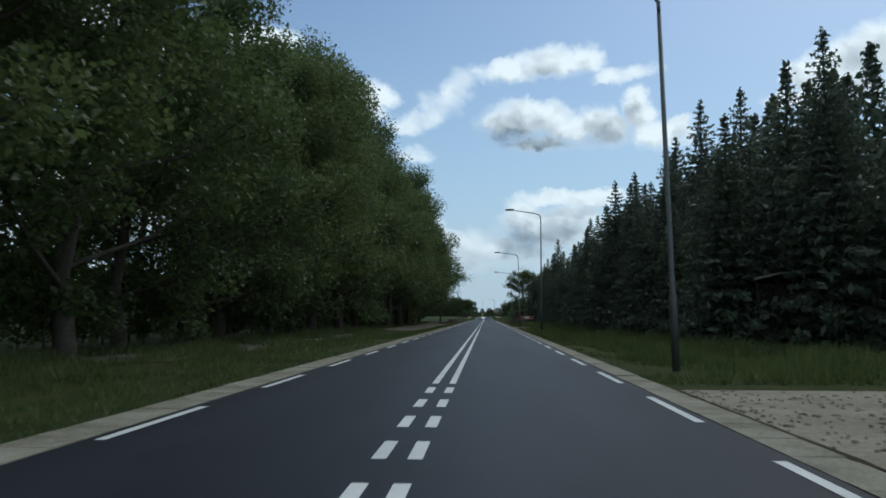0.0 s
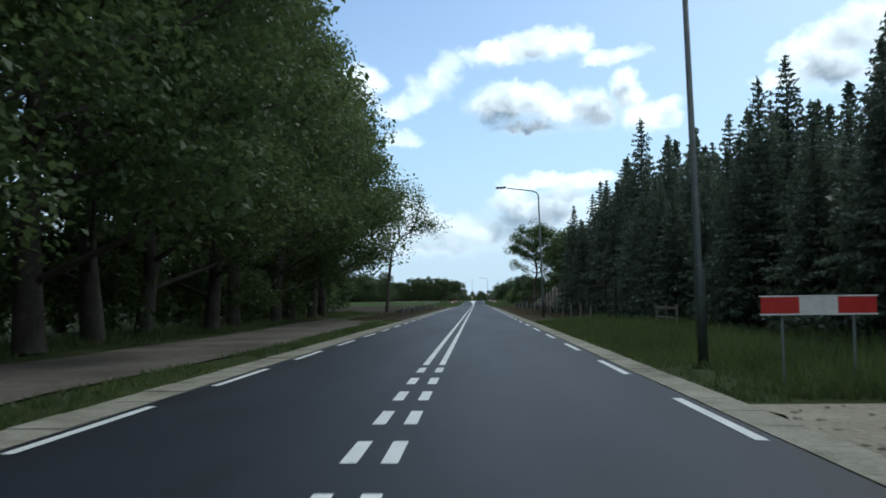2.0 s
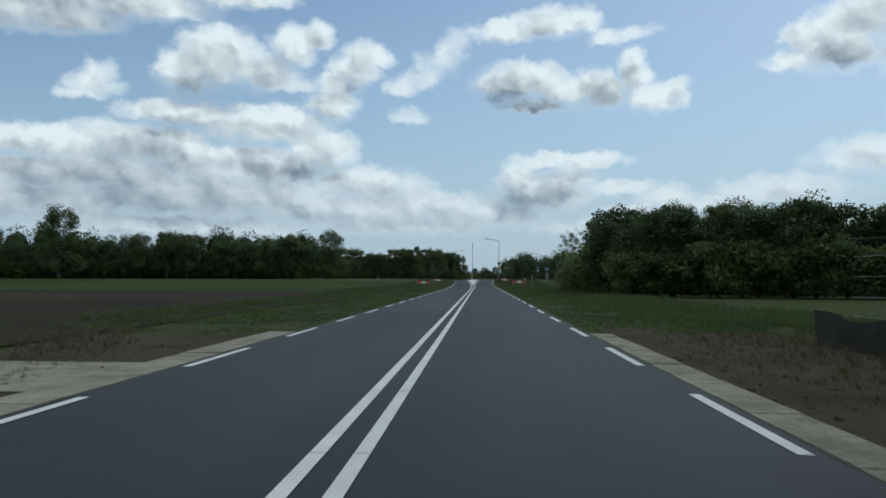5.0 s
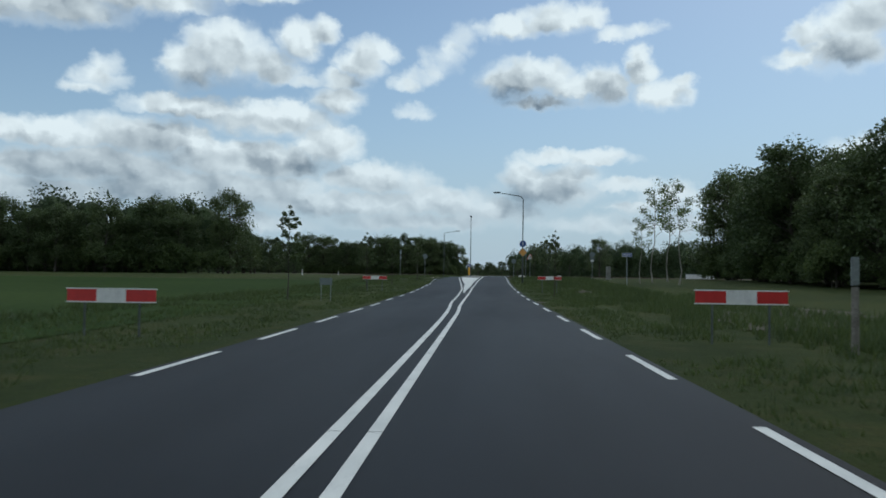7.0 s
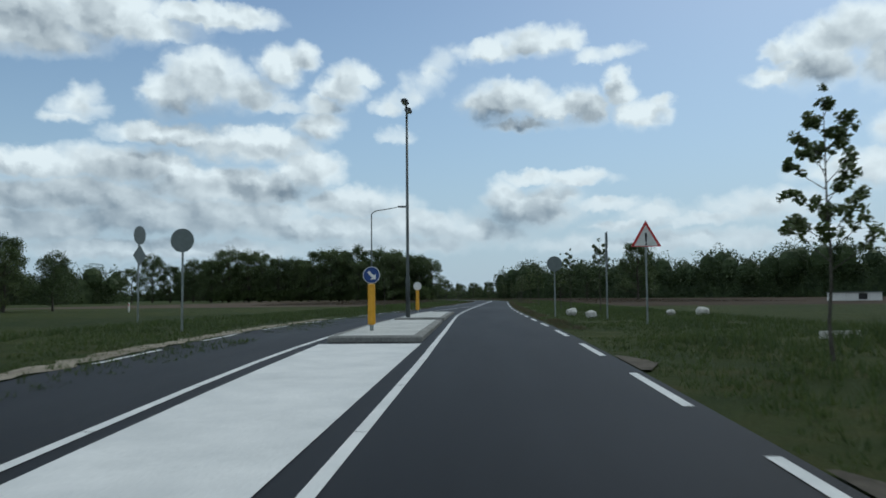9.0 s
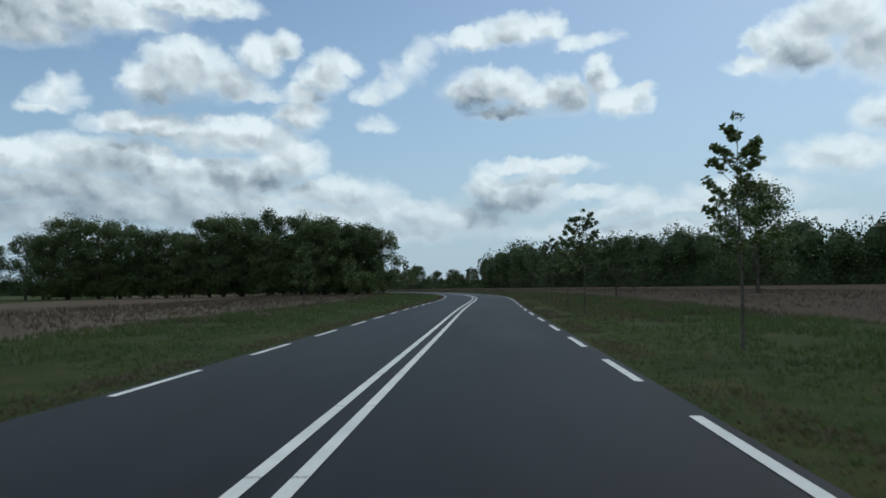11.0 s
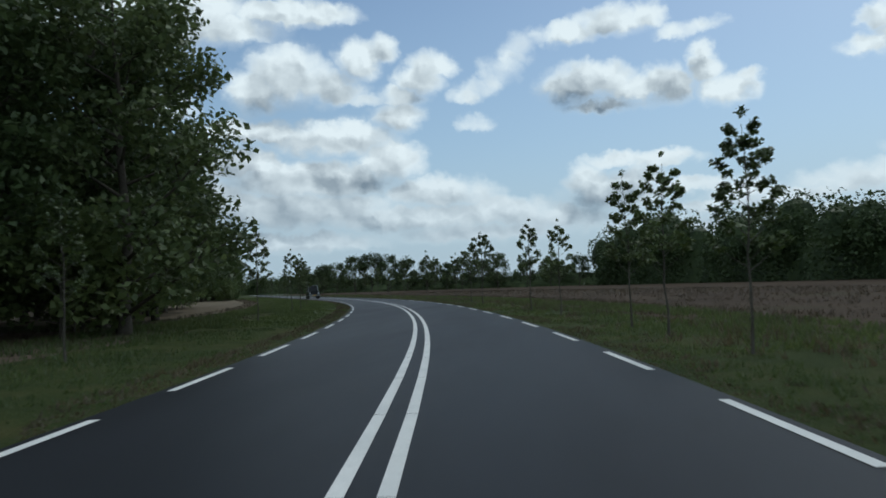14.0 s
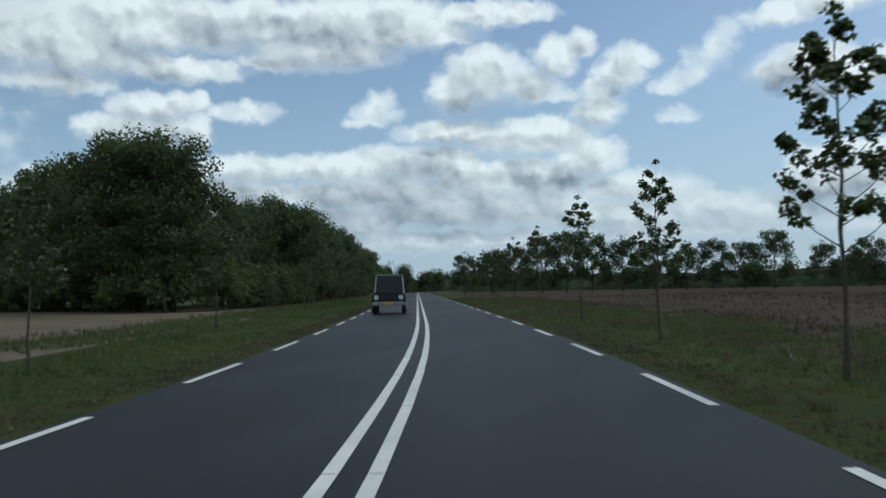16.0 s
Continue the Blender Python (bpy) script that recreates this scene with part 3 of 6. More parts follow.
# worn block marking at two side roads, unbroken double line elsewhere
blocks = [(-0.8 + 1.87 * i, 0.13 + 1.87 * i) for i in range(8)] + [(74.68 + 1.79 * i, 75.58 + 1.79 * i) for i in range(11)]
solid = [(-250, -1.5), (13.95, 73.8), (94.05, 1180)]
for nm, fn in (("centre_line", mid_r), ("centre_line", mid_l)):
    spans = solid
    # short tar gaps in the paint
    cut = []
    for a, b in solid:
        s = a
        while s < b:
            e = min(b, s + 2.9)
            cut.append((s, e - 0.018 if e < b else b))
            s = e
    marking(nm, cut, fn, LINE, "solid white double centre line with short cracks")
    marking("block_line", blocks, fn, LINE + 0.008, "short white block marking before a side road")


def dashes(starts, s_end):
    """Dash starts between known ones, at a pitch of about 5.3 m."""
    out = []
    for a, b in zip(starts[:-1], starts[1:]):
        n = max(1, round((b - a) / 5.3))
        out += [a + (b - a) * i / n for i in range(n)]
    s = starts[-1]
    while s < s_end:
        out.append(s)
        s += 5.55
    return [s for s in out]


RIGHT_DASH = [-29.3, 4.0, 24.6, 43.9, 68.0, 86.3, 103.6, 126.1, 142.3, 163.3, 182.7, 280.3, 302.7, 319.8, 337.6, 362.1, 456.6, 472.8, 494.3, 515.4, 531.0, 552.6, 574.2, 590.3, 611.6, 633.1]
LEFT_DASH = [-25.8, 7.5, 24.0, 45.0, 65.7, 85.8, 105.5, 124.2, 148.3, 165.4, 187.4, 285.3, 305.0, 323.5, 342.1, 353.3, 366.4, 455.8, 475.8, 494.9, 513.8, 533.2, 552.6, 572.1, 592.1, 611.5, 630.3]


def edge_dashes(starts, u_of, label):
    root = tagged(new("edge_marking"), label, "road marking", "", "structure")
    for s in dashes(starts, 1000):
        me = pydata("dash", *line_mesh([(s, s + 2.78)], u_of, LINE))
        me.materials.append(M["paint"])
        new("dash", me).parent = root
    return root


edge_dashes(RIGHT_DASH, lambda s: R_EDGE, "broken white edge line on dark asphalt")
edge_dashes(LEFT_DASH, left_edge, "broken white edge line along the far lane")

# painted wedge before the island
strip("painted_wedge", 325.0, 370.4, wedge_l, wedge_r, 0.006, "paint", 1.5, "solid white painted wedge leading to a traffic island", "road marking")


def island(s0, s1, label):
    fl, fr = (lambda s: mid_l(s) + 0.32), (lambda s: mid_r(s) - 0.30)
    n = 12
    ss = [s0 + (s1 - s0) * i / n for i in range(n + 1)]
    ring = [(s, fr(s)) for s in ss] + [(s, fl(s)) for s in reversed(ss)]
    cx, cu = (s0 + s1) / 2, (fl((s0 + s1) / 2) + fr((s0 + s1) / 2)) / 2
    shrink = lambda d: [(s + (d if s < cx else -d) * (1 if abs(s - cx) > (s1 - s0) * 0.45 else 0), u + (d if u < cu else -d)) for s, u in ring]
    loops = [[road_pt(s, u, z) for s, u in shrink(d)] for d, z in ((0, 0.0), (0.0, 0.09), (0.04, 0.125), (0.19, 0.125))]
    v = [p for l in loops for p in l]
    k = len(ring)
    f = [(a * k + i, a * k + (i + 1) % k, (a + 1) * k + (i + 1) % k, (a + 1) * k + i) for a in range(3) for i in range(k)]
    root = empty("traffic_island", Matrix.Identity(4), label, "traffic island", "islands at the junction")
    me = pydata("kerb", v, f)
    me.materials.append(M["kerb"])
    kb = new("kerb", me)
    kb.parent = root
    top = [road_pt(s, u, 0.129) for s, u in shrink(0.185)]
    tv = top
    tf = [(i, i + 1, k - 2 - i, k - 1 - i) for i in range(k // 2 - 1)]
    me = pydata("paving", tv, tf)
    me.materials.append(M["island_paving"])
    new("paving", me).parent = root
    return root


island(371.0, 381.5, "low kerbed traffic island with pale paving")
island(384.0, 396.0, "second low kerbed island holding the lamp post")


# weathered concrete slabs beside the asphalt
def slab_band(u0, u1, s0, s1, seed):
    rnd = random.Random(seed)
    root = tagged(new("concrete_edging"), "pale concrete edging slabs beside the asphalt", "edging", "", "structure")
    s = s0
    while s < s1:
        e = s + 0.995
        v = []
        j = rnd.uniform(-0.006, 0.006)
        for dz in (0.012 + j, -0.06):
            v += [road_pt(s + 0.005, u0, dz), road_pt(s + 0.005, u1, dz), road_pt(e, u1, dz - 0.003), road_pt(e, u0, dz)]
        me = pydata("slab", v, [(0, 1, 2, 3), (0, 4, 5, 1), (1, 5, 6, 2), (2, 6, 7, 3), (3, 7, 4, 0)])
        me.materials.append(M["concrete_band"])
        new("slab", me).parent = root
        s += 1.0
    return root


slab_band(R_EDGE + 0.165, R_EDGE + 0.62, -20, 216, 1)
slab_band(-3.62, -2.89 - 0.165, -20, 216, 2)

# bare ground beside the road
strip("dirt_path", 20, 150, pw((20, -10.5), (45, -9.3), (70, -8.6), (110, -8.2), (125, -9.5), (150, -22)), pw((20, -7.5), (45, -6.0), (70, -4.9), (110, -4.6), (125, -5.6), (150, -15)), 0.005, "dirt", 2.5, "trodden dirt path beside the wood", "path", edge=0.25)
strip("sand_drive", 2.5, 13.2, 3.66, 16, -0.008, "sand", 1.0, "sandy gravel entrance beside the road", "driveway", edge=0.3)
strip("sand_drive", 80.6, 88.6, 3.72, pw((80.6, 12.5), (88.6, 11.0)), -0.008, "sand", 0.8, "pale paved side entrance", "driveway", edge=0.15)
strip("soil_joint", 2.0, 13.3, 3.715, 3.80, 0.004, "brown_verge", 0.5, "dark joint between edging slabs and entrance", "verge", edge=0.03)
strip("sand_drive", -2.0, 7.0, -14, -3.58, -0.008, "sand", 1.0, "sandy entrance on the wood's side", "driveway", edge=0.3)
strip("bare_verge", 125, 218, 3.66, pw((125, 4.2), (136, 6.6), (218, 7.0)), -0.008, "brown_verge", 2.0, "bare brown verge before the fence", "verge", edge=0.25)
strip("bare_verge", 128, 215, pw((128, -5.0), (140, -6.4), (215, -6.6)), -3.58, -0.008, "brown_verge", 2.0, "bare brown verge before the field", "verge", edge=0.25)
strip("ploughed_field", 150, 268, -70, pw((150, -12), (160, -6.9), (268, -7.2)), 0.0, "plough", 6.0, "brown ploughed field", "field", edge=0.4)
strip("meadow", 150, 350, -230, pw((150, -71), (266, -71), (272, -6.0), (350, -9)), -0.012, "meadow", 6.0, "green meadow", "field")
strip("heath_field", 440, 578, -60, pw((440, -12), (470, -9), (500, -8), (578, -8)), -0.022, "heath_pale", 5.0, "brown heath and dry grass", "field", edge=0.5)
strip("heath_field", 425, 860, pw((425, 14), (470, 9.5), (520, 8.0), (640, 7.0), (860, 8)), 190, -0.022, "heath", 6.0, "wide brown heath field", "field", edge=0.5)
strip("stubble_field", 586, 690, -60, pw((586, -13), (600, -9), (640, -7.6), (690, -8)), -0.022, "stubble", 5.0, "pale sandy stubble field", "field", edge=0.4)
strip("bare_patch", 533, 541, pw((533, -6.6), (536, -8.6), (541, -6.8)), pw((533, -6.2), (537, -5.4), (541, -6.2)), 0.006, "stubble", 0.3, "bare sandy patch in the verge", "verge", edge=0.5)
strip("side_slab", 206.8, 209.6, -6.4, -3.64, 0.004, "concrete_band", 1.2, "pale concrete slab of a field entrance", "driveway", edge=0.1)
strip("bare_patch", 295, 311, pw((295, 7.0), (303, 7.8), (311, 12.0)), pw((295, 8.6), (301, 12.5), (306, 14.5), (311, 13.0)), 0.004, "dirt", 1.0, "bare sandy patch in the verge", "verge", edge=0.4)
strip("bare_patch", 328.5, 340, pw((328, 6.9), (334, 6.2), (340, 6.6)), pw((328, 7.8), (333, 9.4), (337, 9.0), (340, 7.2)), 0.004, "dirt", 1.0, "bare sandy patch before the junction", "verge", edge=0.35)
strip("gravel_edge", 362, 388, lambda s: left_edge(s) - 0.75, lambda s: left_edge(s) - 0.19, 0.006, "sand", 0.5, "pale gravel edge along the widened lane", "verge", edge=0.15)
for s0, s1 in ((357.6, 359.6), (365.2, 367.4), (310.5, 312.2)):
    strip("worn_edge", s0, s1, 3.27, pw((s0, 3.4), ((s0 + s1) / 2, 3.75), (s1, 3.35)), 0.008, "dirt", 0.2, "crumbled sandy soil at the asphalt's edge", "verge", edge=0.08)

# ---------------------------------------------------------------- plants


def leaf_mesh(name, P, size, rng, up=0.35, long=1.35, extra=None):
    """Many small folded leaves: a rhombus of two triangles at each point."""
    n = len(P)
    nrm = rng.normal(size=(n, 3))
    nrm[:, 2] = np.abs(nrm[:, 2]) + up
    nrm /= np.linalg.norm(nrm, axis=1)[:, None]
    a = np.cross(nrm, rng.normal(size=(n, 3)))
    a /= np.linalg.norm(a, axis=1)[:, None] + 1e-9
    b = np.cross(nrm, a)
    s = (np.asarray(size) * rng.uniform(0.6, 1.35, n))[:, None]
    v = np.empty((n, 4, 3))
    v[:, 0], v[:, 2] = P - a * s * 0.5 * long, P + a * s * 0.5 * long
    v[:, 1], v[:, 3] = P + b * s * 0.42 + nrm * s * 0.16, P - b * s * 0.42 + nrm * s * 0.16
    if extra is not None:
        v = np.concatenate([v, extra])
        n = len(v)
    me = bpy.data.meshes.new(name)
    me.vertices.add(4 * n), me.loops.add(4 * n), me.polygons.add(n)
    me.vertices.foreach_set("co", v.reshape(-1))
    me.loops.foreach_set("vertex_index", np.arange(4 * n, dtype=np.int32))
    me.polygons.foreach_set("loop_start", np.arange(0, 4 * n, 4, dtype=np.int32))
    me.update(calc_edges=True)
    return me


def grow(rng, h, r0, crown_lo, spread, limbs, lean=0.0, lift=1.0):
    """A trunk and its limbs as polylines with radii, and the limbs' tips."""
    lines, tips = [], []
    n = 7
    wob = 0.012 if h > 6 else 0.005
    trunk = [Vector((lean * (i / n) ** 1.5 * h + rng.normal() * wob * h * (i > 0), rng.normal() * wob * h * (i > 0), h * 0.93 * i / n)) for i in range(n + 1)]
    lines.append((trunk, [r0 * (1.25 if i == 0 else 1.0) * (1 - 0.86 * i / n) for i in range(n + 1)]))
    for k in range(limbs):
        f = crown_lo + (0.95 - crown_lo) * (k + rng.uniform(0, 0.8)) / limbs
        f = min(f, 0.97)
        i = min(int(f * n), n - 1)
        base = trunk[i].lerp(trunk[i + 1], f * n - i)
        ang = k * 2.4 + rng.uniform(-0.4, 0.4)
        reach = spread * (1.0 - 0.62 * ((f - crown_lo) / (1 - crown_lo)) ** 1.6) * rng.uniform(0.75, 1.1)
        rise = min(reach * rng.uniform(0.35, 0.85) * (0.6 + f) * lift, h * (1.0 - 0.42 * (reach / spread) ** 2) - base.z)
        rise = max(rise, reach * 0.2)
        mid = base + Vector((math.cos(ang) * reach * 0.5, math.sin(ang) * reach * 0.5, rise * (0.38 + 0.12 * (lift - 1))))
        end = base + Vector((math.cos(ang) * reach, math.sin(ang) * reach, rise))
        rr = r0 * 0.42 * (1 - 0.6 * f)
        lines.append(([base, mid, end], [rr, rr * 0.6, rr * 0.22]))
        if lift > 1.5:
            tips += [(base.lerp(mid, 0.85), 0.9), (mid, 0.9)]
        tips += [(mid.lerp(end, 0.35), 0.8), (end, 1.0), (mid.lerp(end, 0.75), 0.9)]
        for q in range(2):
            a2 = ang + rng.choice([-1, 1]) * rng.uniform(0.5, 1.1)
            b2 = base.lerp(end, rng.uniform(0.45, 0.8))
            e2 = b2 + Vector((math.cos(a2), math.sin(a2), rng.uniform(0.1, 0.7))) * reach * rng.uniform(0.3, 0.5)
            lines.append(([b2, e2], [rr * 0.4, rr * 0.15]))
            tips.append((e2, 0.85))
    tips.append((trunk[-1] + Vector((0, 0, h * 0.05)), 0.9))
    return lines, tips


def make_tree(seed, h, r0, crown_lo, spread, limbs, leaves, leaf, clump, mats=("bark", "leaf"), sides=7, lean=0.0, flat=0.8, names=("trunk", "crown"), lift=1.0):
    """The meshes of one broadleaf tree: trunk with limbs, crown of leaf clumps."""
    rng = np.random.default_rng(seed)
    lines, tips = grow(rng, h, r0, crown_lo, spread, limbs, lean, lift)
    bm = bmesh.new()
    for pts, rad in lines:
        tube(bm, pts, rad, sides if rad[0] > r0 * 0.5 else 5, cap=False)
    wood = finish(bm, names[0])
    wood.materials.append(M[mats[0]])
    wood.polygons.foreach_set("use_smooth", [True] * len(wood.polygons))
    w = np.array([k for p, k in tips])
    idx = rng.choice(len(tips), size=leaves, p=w / w.sum())
    C = np.array([tuple(p) for p, k in tips])[idx]
    d = rng.normal(size=(leaves, 3))
    d /= np.linalg.norm(d, axis=1)[:, None]
    rad = clump * w[idx] * rng.uniform(0.15, 1.0, leaves) ** 0.5 * (0.7 + 0.6 * rng.random(len(tips))[idx])
    P = C + d * rad[:, None] * np.array([1, 1, flat])
    crown = leaf_mesh(names[1], P, leaf, rng)
    crown.materials.append(M[mats[1]])
    return wood, crown


def plant(name, meshes, m, label, category="tree", group="", names=("trunk", "crown")):
    root = empty(name, m, label, category, group)
    for nm, me in zip(names, meshes):
        new(nm, me).parent = root
    return root


def make_spruce(seed, h, leaves=3000, base=0.12, big=1.0):
    rng = np.random.default_rng(seed)
    bm = bmesh.new()
    tube(bm, [(0, 0, 0), (0, 0, h * 0.5), (0, 0, h * 0.985)], [h * 0.014, h * 0.008, 0.012], 7, cap=False)
    P, S = [], []
    z, k = h * base, 0
    while z < h * 0.985:
        f = (z - h * base) / (h * (1 - base))
        reach = h * 0.25 * (1 - f) ** 0.9 + 0.08
        cnt = 9 if f < 0.75 else 6
        for q in range(cnt):
            a = 2 * math.pi * q / cnt + k * 0.9 + rng.uniform(-0.25, 0.25)
            L = reach * rng.uniform(0.5, 1.2)
            droop = -0.28 * L * (1 - f) + 0.30 * L * f ** 2
            tip = (math.cos(a) * L, math.sin(a) * L, z + droop)
            if f < 0.9 and big == 1.0 and q % 2 == 0:
                tube(bm, [(0, 0, z), (tip[0] * 0.6, tip[1] * 0.6, z + droop * 0.45), tip], [0.022, 0.014, 0.006], 3, cap=False)
            n = max(6, int(leaves * L / 150))
            t = rng.random(n) ** 0.75
            wide = 0.20 * L * (1.05 - t) + 0.05
            off = rng.normal(size=(n, 2)) * wide[:, None]
            px = np.cos(a) * L * t - np.sin(a) * off[:, 0]
            py = np.sin(a) * L * t + np.cos(a) * off[:, 0]
            pz = z + droop * t ** 1.3 - np.abs(off[:, 1]) * 0.55
            P.append(np.stack([px, py, pz], 1))
            S.append(np.full(n, (0.085 + 0.125 * (1 - f)) * big))
        z += h * 0.028 * (1.25 - 0.5 * f)
        k += 1
    n = 30
    P.append(np.stack([rng.normal(size=n) * 0.05, rng.normal(size=n) * 0.05, h * (0.93 + 0.07 * rng.random(n))], 1))
    S.append(np.full(n, 0.12))
    wood = finish(bm, "trunk")
    wood.materials.append(M["bark"])
    crown = leaf_mesh("crown", np.concatenate(P), np.concatenate(S), rng, 0.1, 1.9)
    crown.materials.append(M["needle"])
    return wood, crown


def at(s, u, rz=0.0, scale=1.0, dz=0.0):
    x, y, z = road_pt(s, u, dz)
    return Matrix.Translation((x, y, z)) @ Matrix.Rotation(radians(rz), 4, "Z") @ Matrix.Diagonal((scale, scale, scale, 1))


def at_xy(x, y, rz=0.0, scale=1.0):
    return Matrix.Translation((x, y, float(height(y)))) @ Matrix.Rotation(radians(rz), 4, "Z") @ Matrix.Diagonal((scale, scale, scale, 1))


rnd = random.Random(7)

# tall oaks of the wood
OAKS = [make_tree(10 + i, 17.5, 0.27, 0.08, 5.2, 26, 30000, 0.150, 1.5) for i in range(4)]
OAKS_BACK = [make_tree(30 + i, 17.0, 0.25, 0.08, 5.2, 22, 7000, 0.34, 1.7) for i in range(3)]
BUSHES = [make_tree(40 + i, 2.6, 0.04, 0.05, 1.5, 14, 1700, 0.165, 0.62, sides=5, names=("stem", "foliage")) for i in range(3)]
WOOD_LABEL = "tall dark green oak at the wood's edge"
for row, (u, lo, hi, step, pool) in enumerate(((-11.4, -22, 88, 5.4, OAKS), (-10.6, 88, 130, 5.2, OAKS), (-17.5, -25, 150, 17.0, OAKS_BACK))):
    s = lo
    while s < hi:
        sc = rnd.uniform(0.86, 1.10) * (1.10 if 45 < s < 135 else 1.0)
        plant("oak_tree", rnd.choice(pool), at(s + rnd.uniform(-1.2, 1.2), u + rnd.uniform(-1.0, 0.9), rnd.uniform(0, 360), sc), WOOD_LABEL, "tree", "oaks of the wood")
        s += step
s = -20
while s < 152:
    plant("bush", rnd.choice(BUSHES), at(s, rnd.uniform(-15.5, -11.0) - 4.0 * (s > 138), rnd.uniform(0, 360), rnd.uniform(0.8, 1.6)), "dark undergrowth bush below the oaks", "bush", "undergrowth of the wood", ("stem", "foliage"))
    s += rnd.uniform(1.2, 2.4)

for i in range(40):
    plant("bush", rnd.choice(BUSHES), at_xy(-12.0 - 7.5 * rnd.random() - 0.12 * i, 136 + 1.15 * i, rnd.uniform(0, 360), rnd.uniform(1.0, 1.8)), "dark undergrowth bush below the oaks", "bush", "undergrowth of the wood", ("stem", "foliage"))

# spruces
SPRUCES = [make_spruce(60 + i, 9.0 + i * 0.6, 3600, 0.05) for i in range(4)]
SPRUCES_BACK = [make_spruce(66 + i, 9.6 + i * 0.6, 1300, 0.2, 1.5) for i in range(2)]
for row, (u, lo, hi, step, k) in enumerate(((10.6, 30.5, 155, 2.3, 0.92), (13.4, 29, 159, 2.5, 1.2), (17.0, 12, 163, 3.2, 1.2), (21.5, 10, 166, 4.5, 1.4))):
    s = lo
    while s < hi:
        if not (row < 1 and 81 < s < 89):
            plant("spruce", rnd.choice(SPRUCES if row < 2 else SPRUCES_BACK), at(s + rnd.uniform(-0.8, 0.8), u + rnd.uniform(-0.8, 0.8), rnd.uniform(0, 360), k * rnd.uniform(0.80, 1.12) * (1.06 if s > 138 else 1.03 if 45 < s < 78 else 0.84 if s > 78 else 1.0)), "dark spruce in a dense plantation", "spruce", "spruce plantation")
        s += step

# single trees by the fence and the field
def forked_tree():
    rng = np.random.default_rng(81)
    bm = bmesh.new()
    tube(bm, [(0, 0, 0), (0.04, 0, 0.5), (0.25, 0.05, 3.5), (0.6, 0, 6.5)], [0.24, 0.18, 0.155, 0.13], 9, cap=False)
    limbs = [[(0.6, 0, 6.5), (0.15, 0.1, 8.0), (-0.2, 0, 10.2), (-0.3, 0.2, 12.8)], [(0.6, 0, 6.5), (1.4, -0.1, 7.7), (2.8, 0.1, 8.5), (4.4, 0.2, 9.2)], [(1.4, -0.1, 7.7), (1.3, 0.3, 9.8), (1.6, 0.2, 11.8), (1.9, 0, 13.4)],
             [(2.8, 0.1, 8.5), (3.4, -0.4, 10.4), (3.8, -0.3, 11.8)], [(4.4, 0.2, 9.2), (5.4, 0.5, 8.8)], [(0.0, 0.1, 9.0), (-0.9, -0.4, 10.4)], [(0.2, 0, 5.2), (-0.7, 0.2, 5.9)], [(0.2, 0, 4.6), (0.9, -0.2, 5.0)]]
    tips = []
    for i, l in enumerate(limbs):
        n = len(l)
        tube(bm, l, [0.10 * (1 - 0.8 * k / (n - 1)) for k in range(n)], 6, cap=False)
        if i < 6:
            for k in range(1, n):
                a, b = Vector(l[k - 1]), Vector(l[k])
                for q in range(9):
                    p = a.lerp(b, rng.random()) + Vector(rng.normal(size=3) * (0.55, 0.55, 0.5))
                    if p.z > 8.8 or (k > 1 and p.z > 7.9):
                        tips.append(p)
                        if q % 3 == 0:
                            tube(bm, [a.lerp(b, 0.6), p], [0.025, 0.008], 4, cap=False)
    wood = finish(bm, "trunk")
    wood.materials.append(M["bark"])
    C = np.array([tuple(p) for p in tips])[rng.integers(0, len(tips), 6000)]
    crown = leaf_mesh("crown", C + rng.normal(size=C.shape) * (0.40, 0.40, 0.44), 0.145, rng)
    crown.materials.append(M["leaf"])
    return wood, crown


plant("oak_tree", forked_tree(), at_xy(-8.62, 162.2, 0), "slender forked tree with a sparse crown at the field", "tree")
RAISED = [make_tree(86 + i, 14.0, 0.22, 0.19, 4.7, 26, 17000, 0.165, 1.2, lift=1.1) for i in range(2)]
for x, y, k in ((-10.6, 134, 1.25), (-11.2, 141, 1.15), (-12.8, 148, 1.05), (-14.5, 144, 1.2), (-18.0, 174, 0.92), (-22, 177.5, 1.0), (-20, 182.5, 0.86), (-20.5, 167, 1.12), (-26, 172, 1.1), (-28, 181, 1.0), (-16.2, 156.5, 1.15), (-17.5, 162, 1.1), (-24, 160, 1.1), (-34, 176, 1.0), (15.2, 200.5, 0.85), (17.5, 195, 0.84), (21, 200, 0.86), (-15.0, 152, 1.05)):
    plant("oak_tree", RAISED[int(y) % 2], at_xy(x, y, rnd.uniform(0, 360), k), "dark tree with a bare trunk at the wood's end", "tree", "trees at the end of the wood")
BIRCH = make_tree(84, 8.5, 0.06, 0.45, 1.6, 9, 900, 0.13, 0.5, ("bark_pale", "leaf"), 6, 0.05)
for x, y, k in ((-18.6, 180, 0.9), (-13.5, 44, 1.1), (15.6, 352, 0.8), (17.6, 356, 1.2), (20.0, 360, 1.25), (18.5, 349, 1.1)):
    plant("birch", BIRCH, at_xy(x, y, rnd.uniform(0, 360), k), "thin leaning birch with a pale trunk", "birch", "thin birches")
LONE = [make_tree(90 + i, 13.6, 0.25, 0.40, 4.7, 28, 20000, 0.155, 1.0, lift=1.8) for i in range(2)]
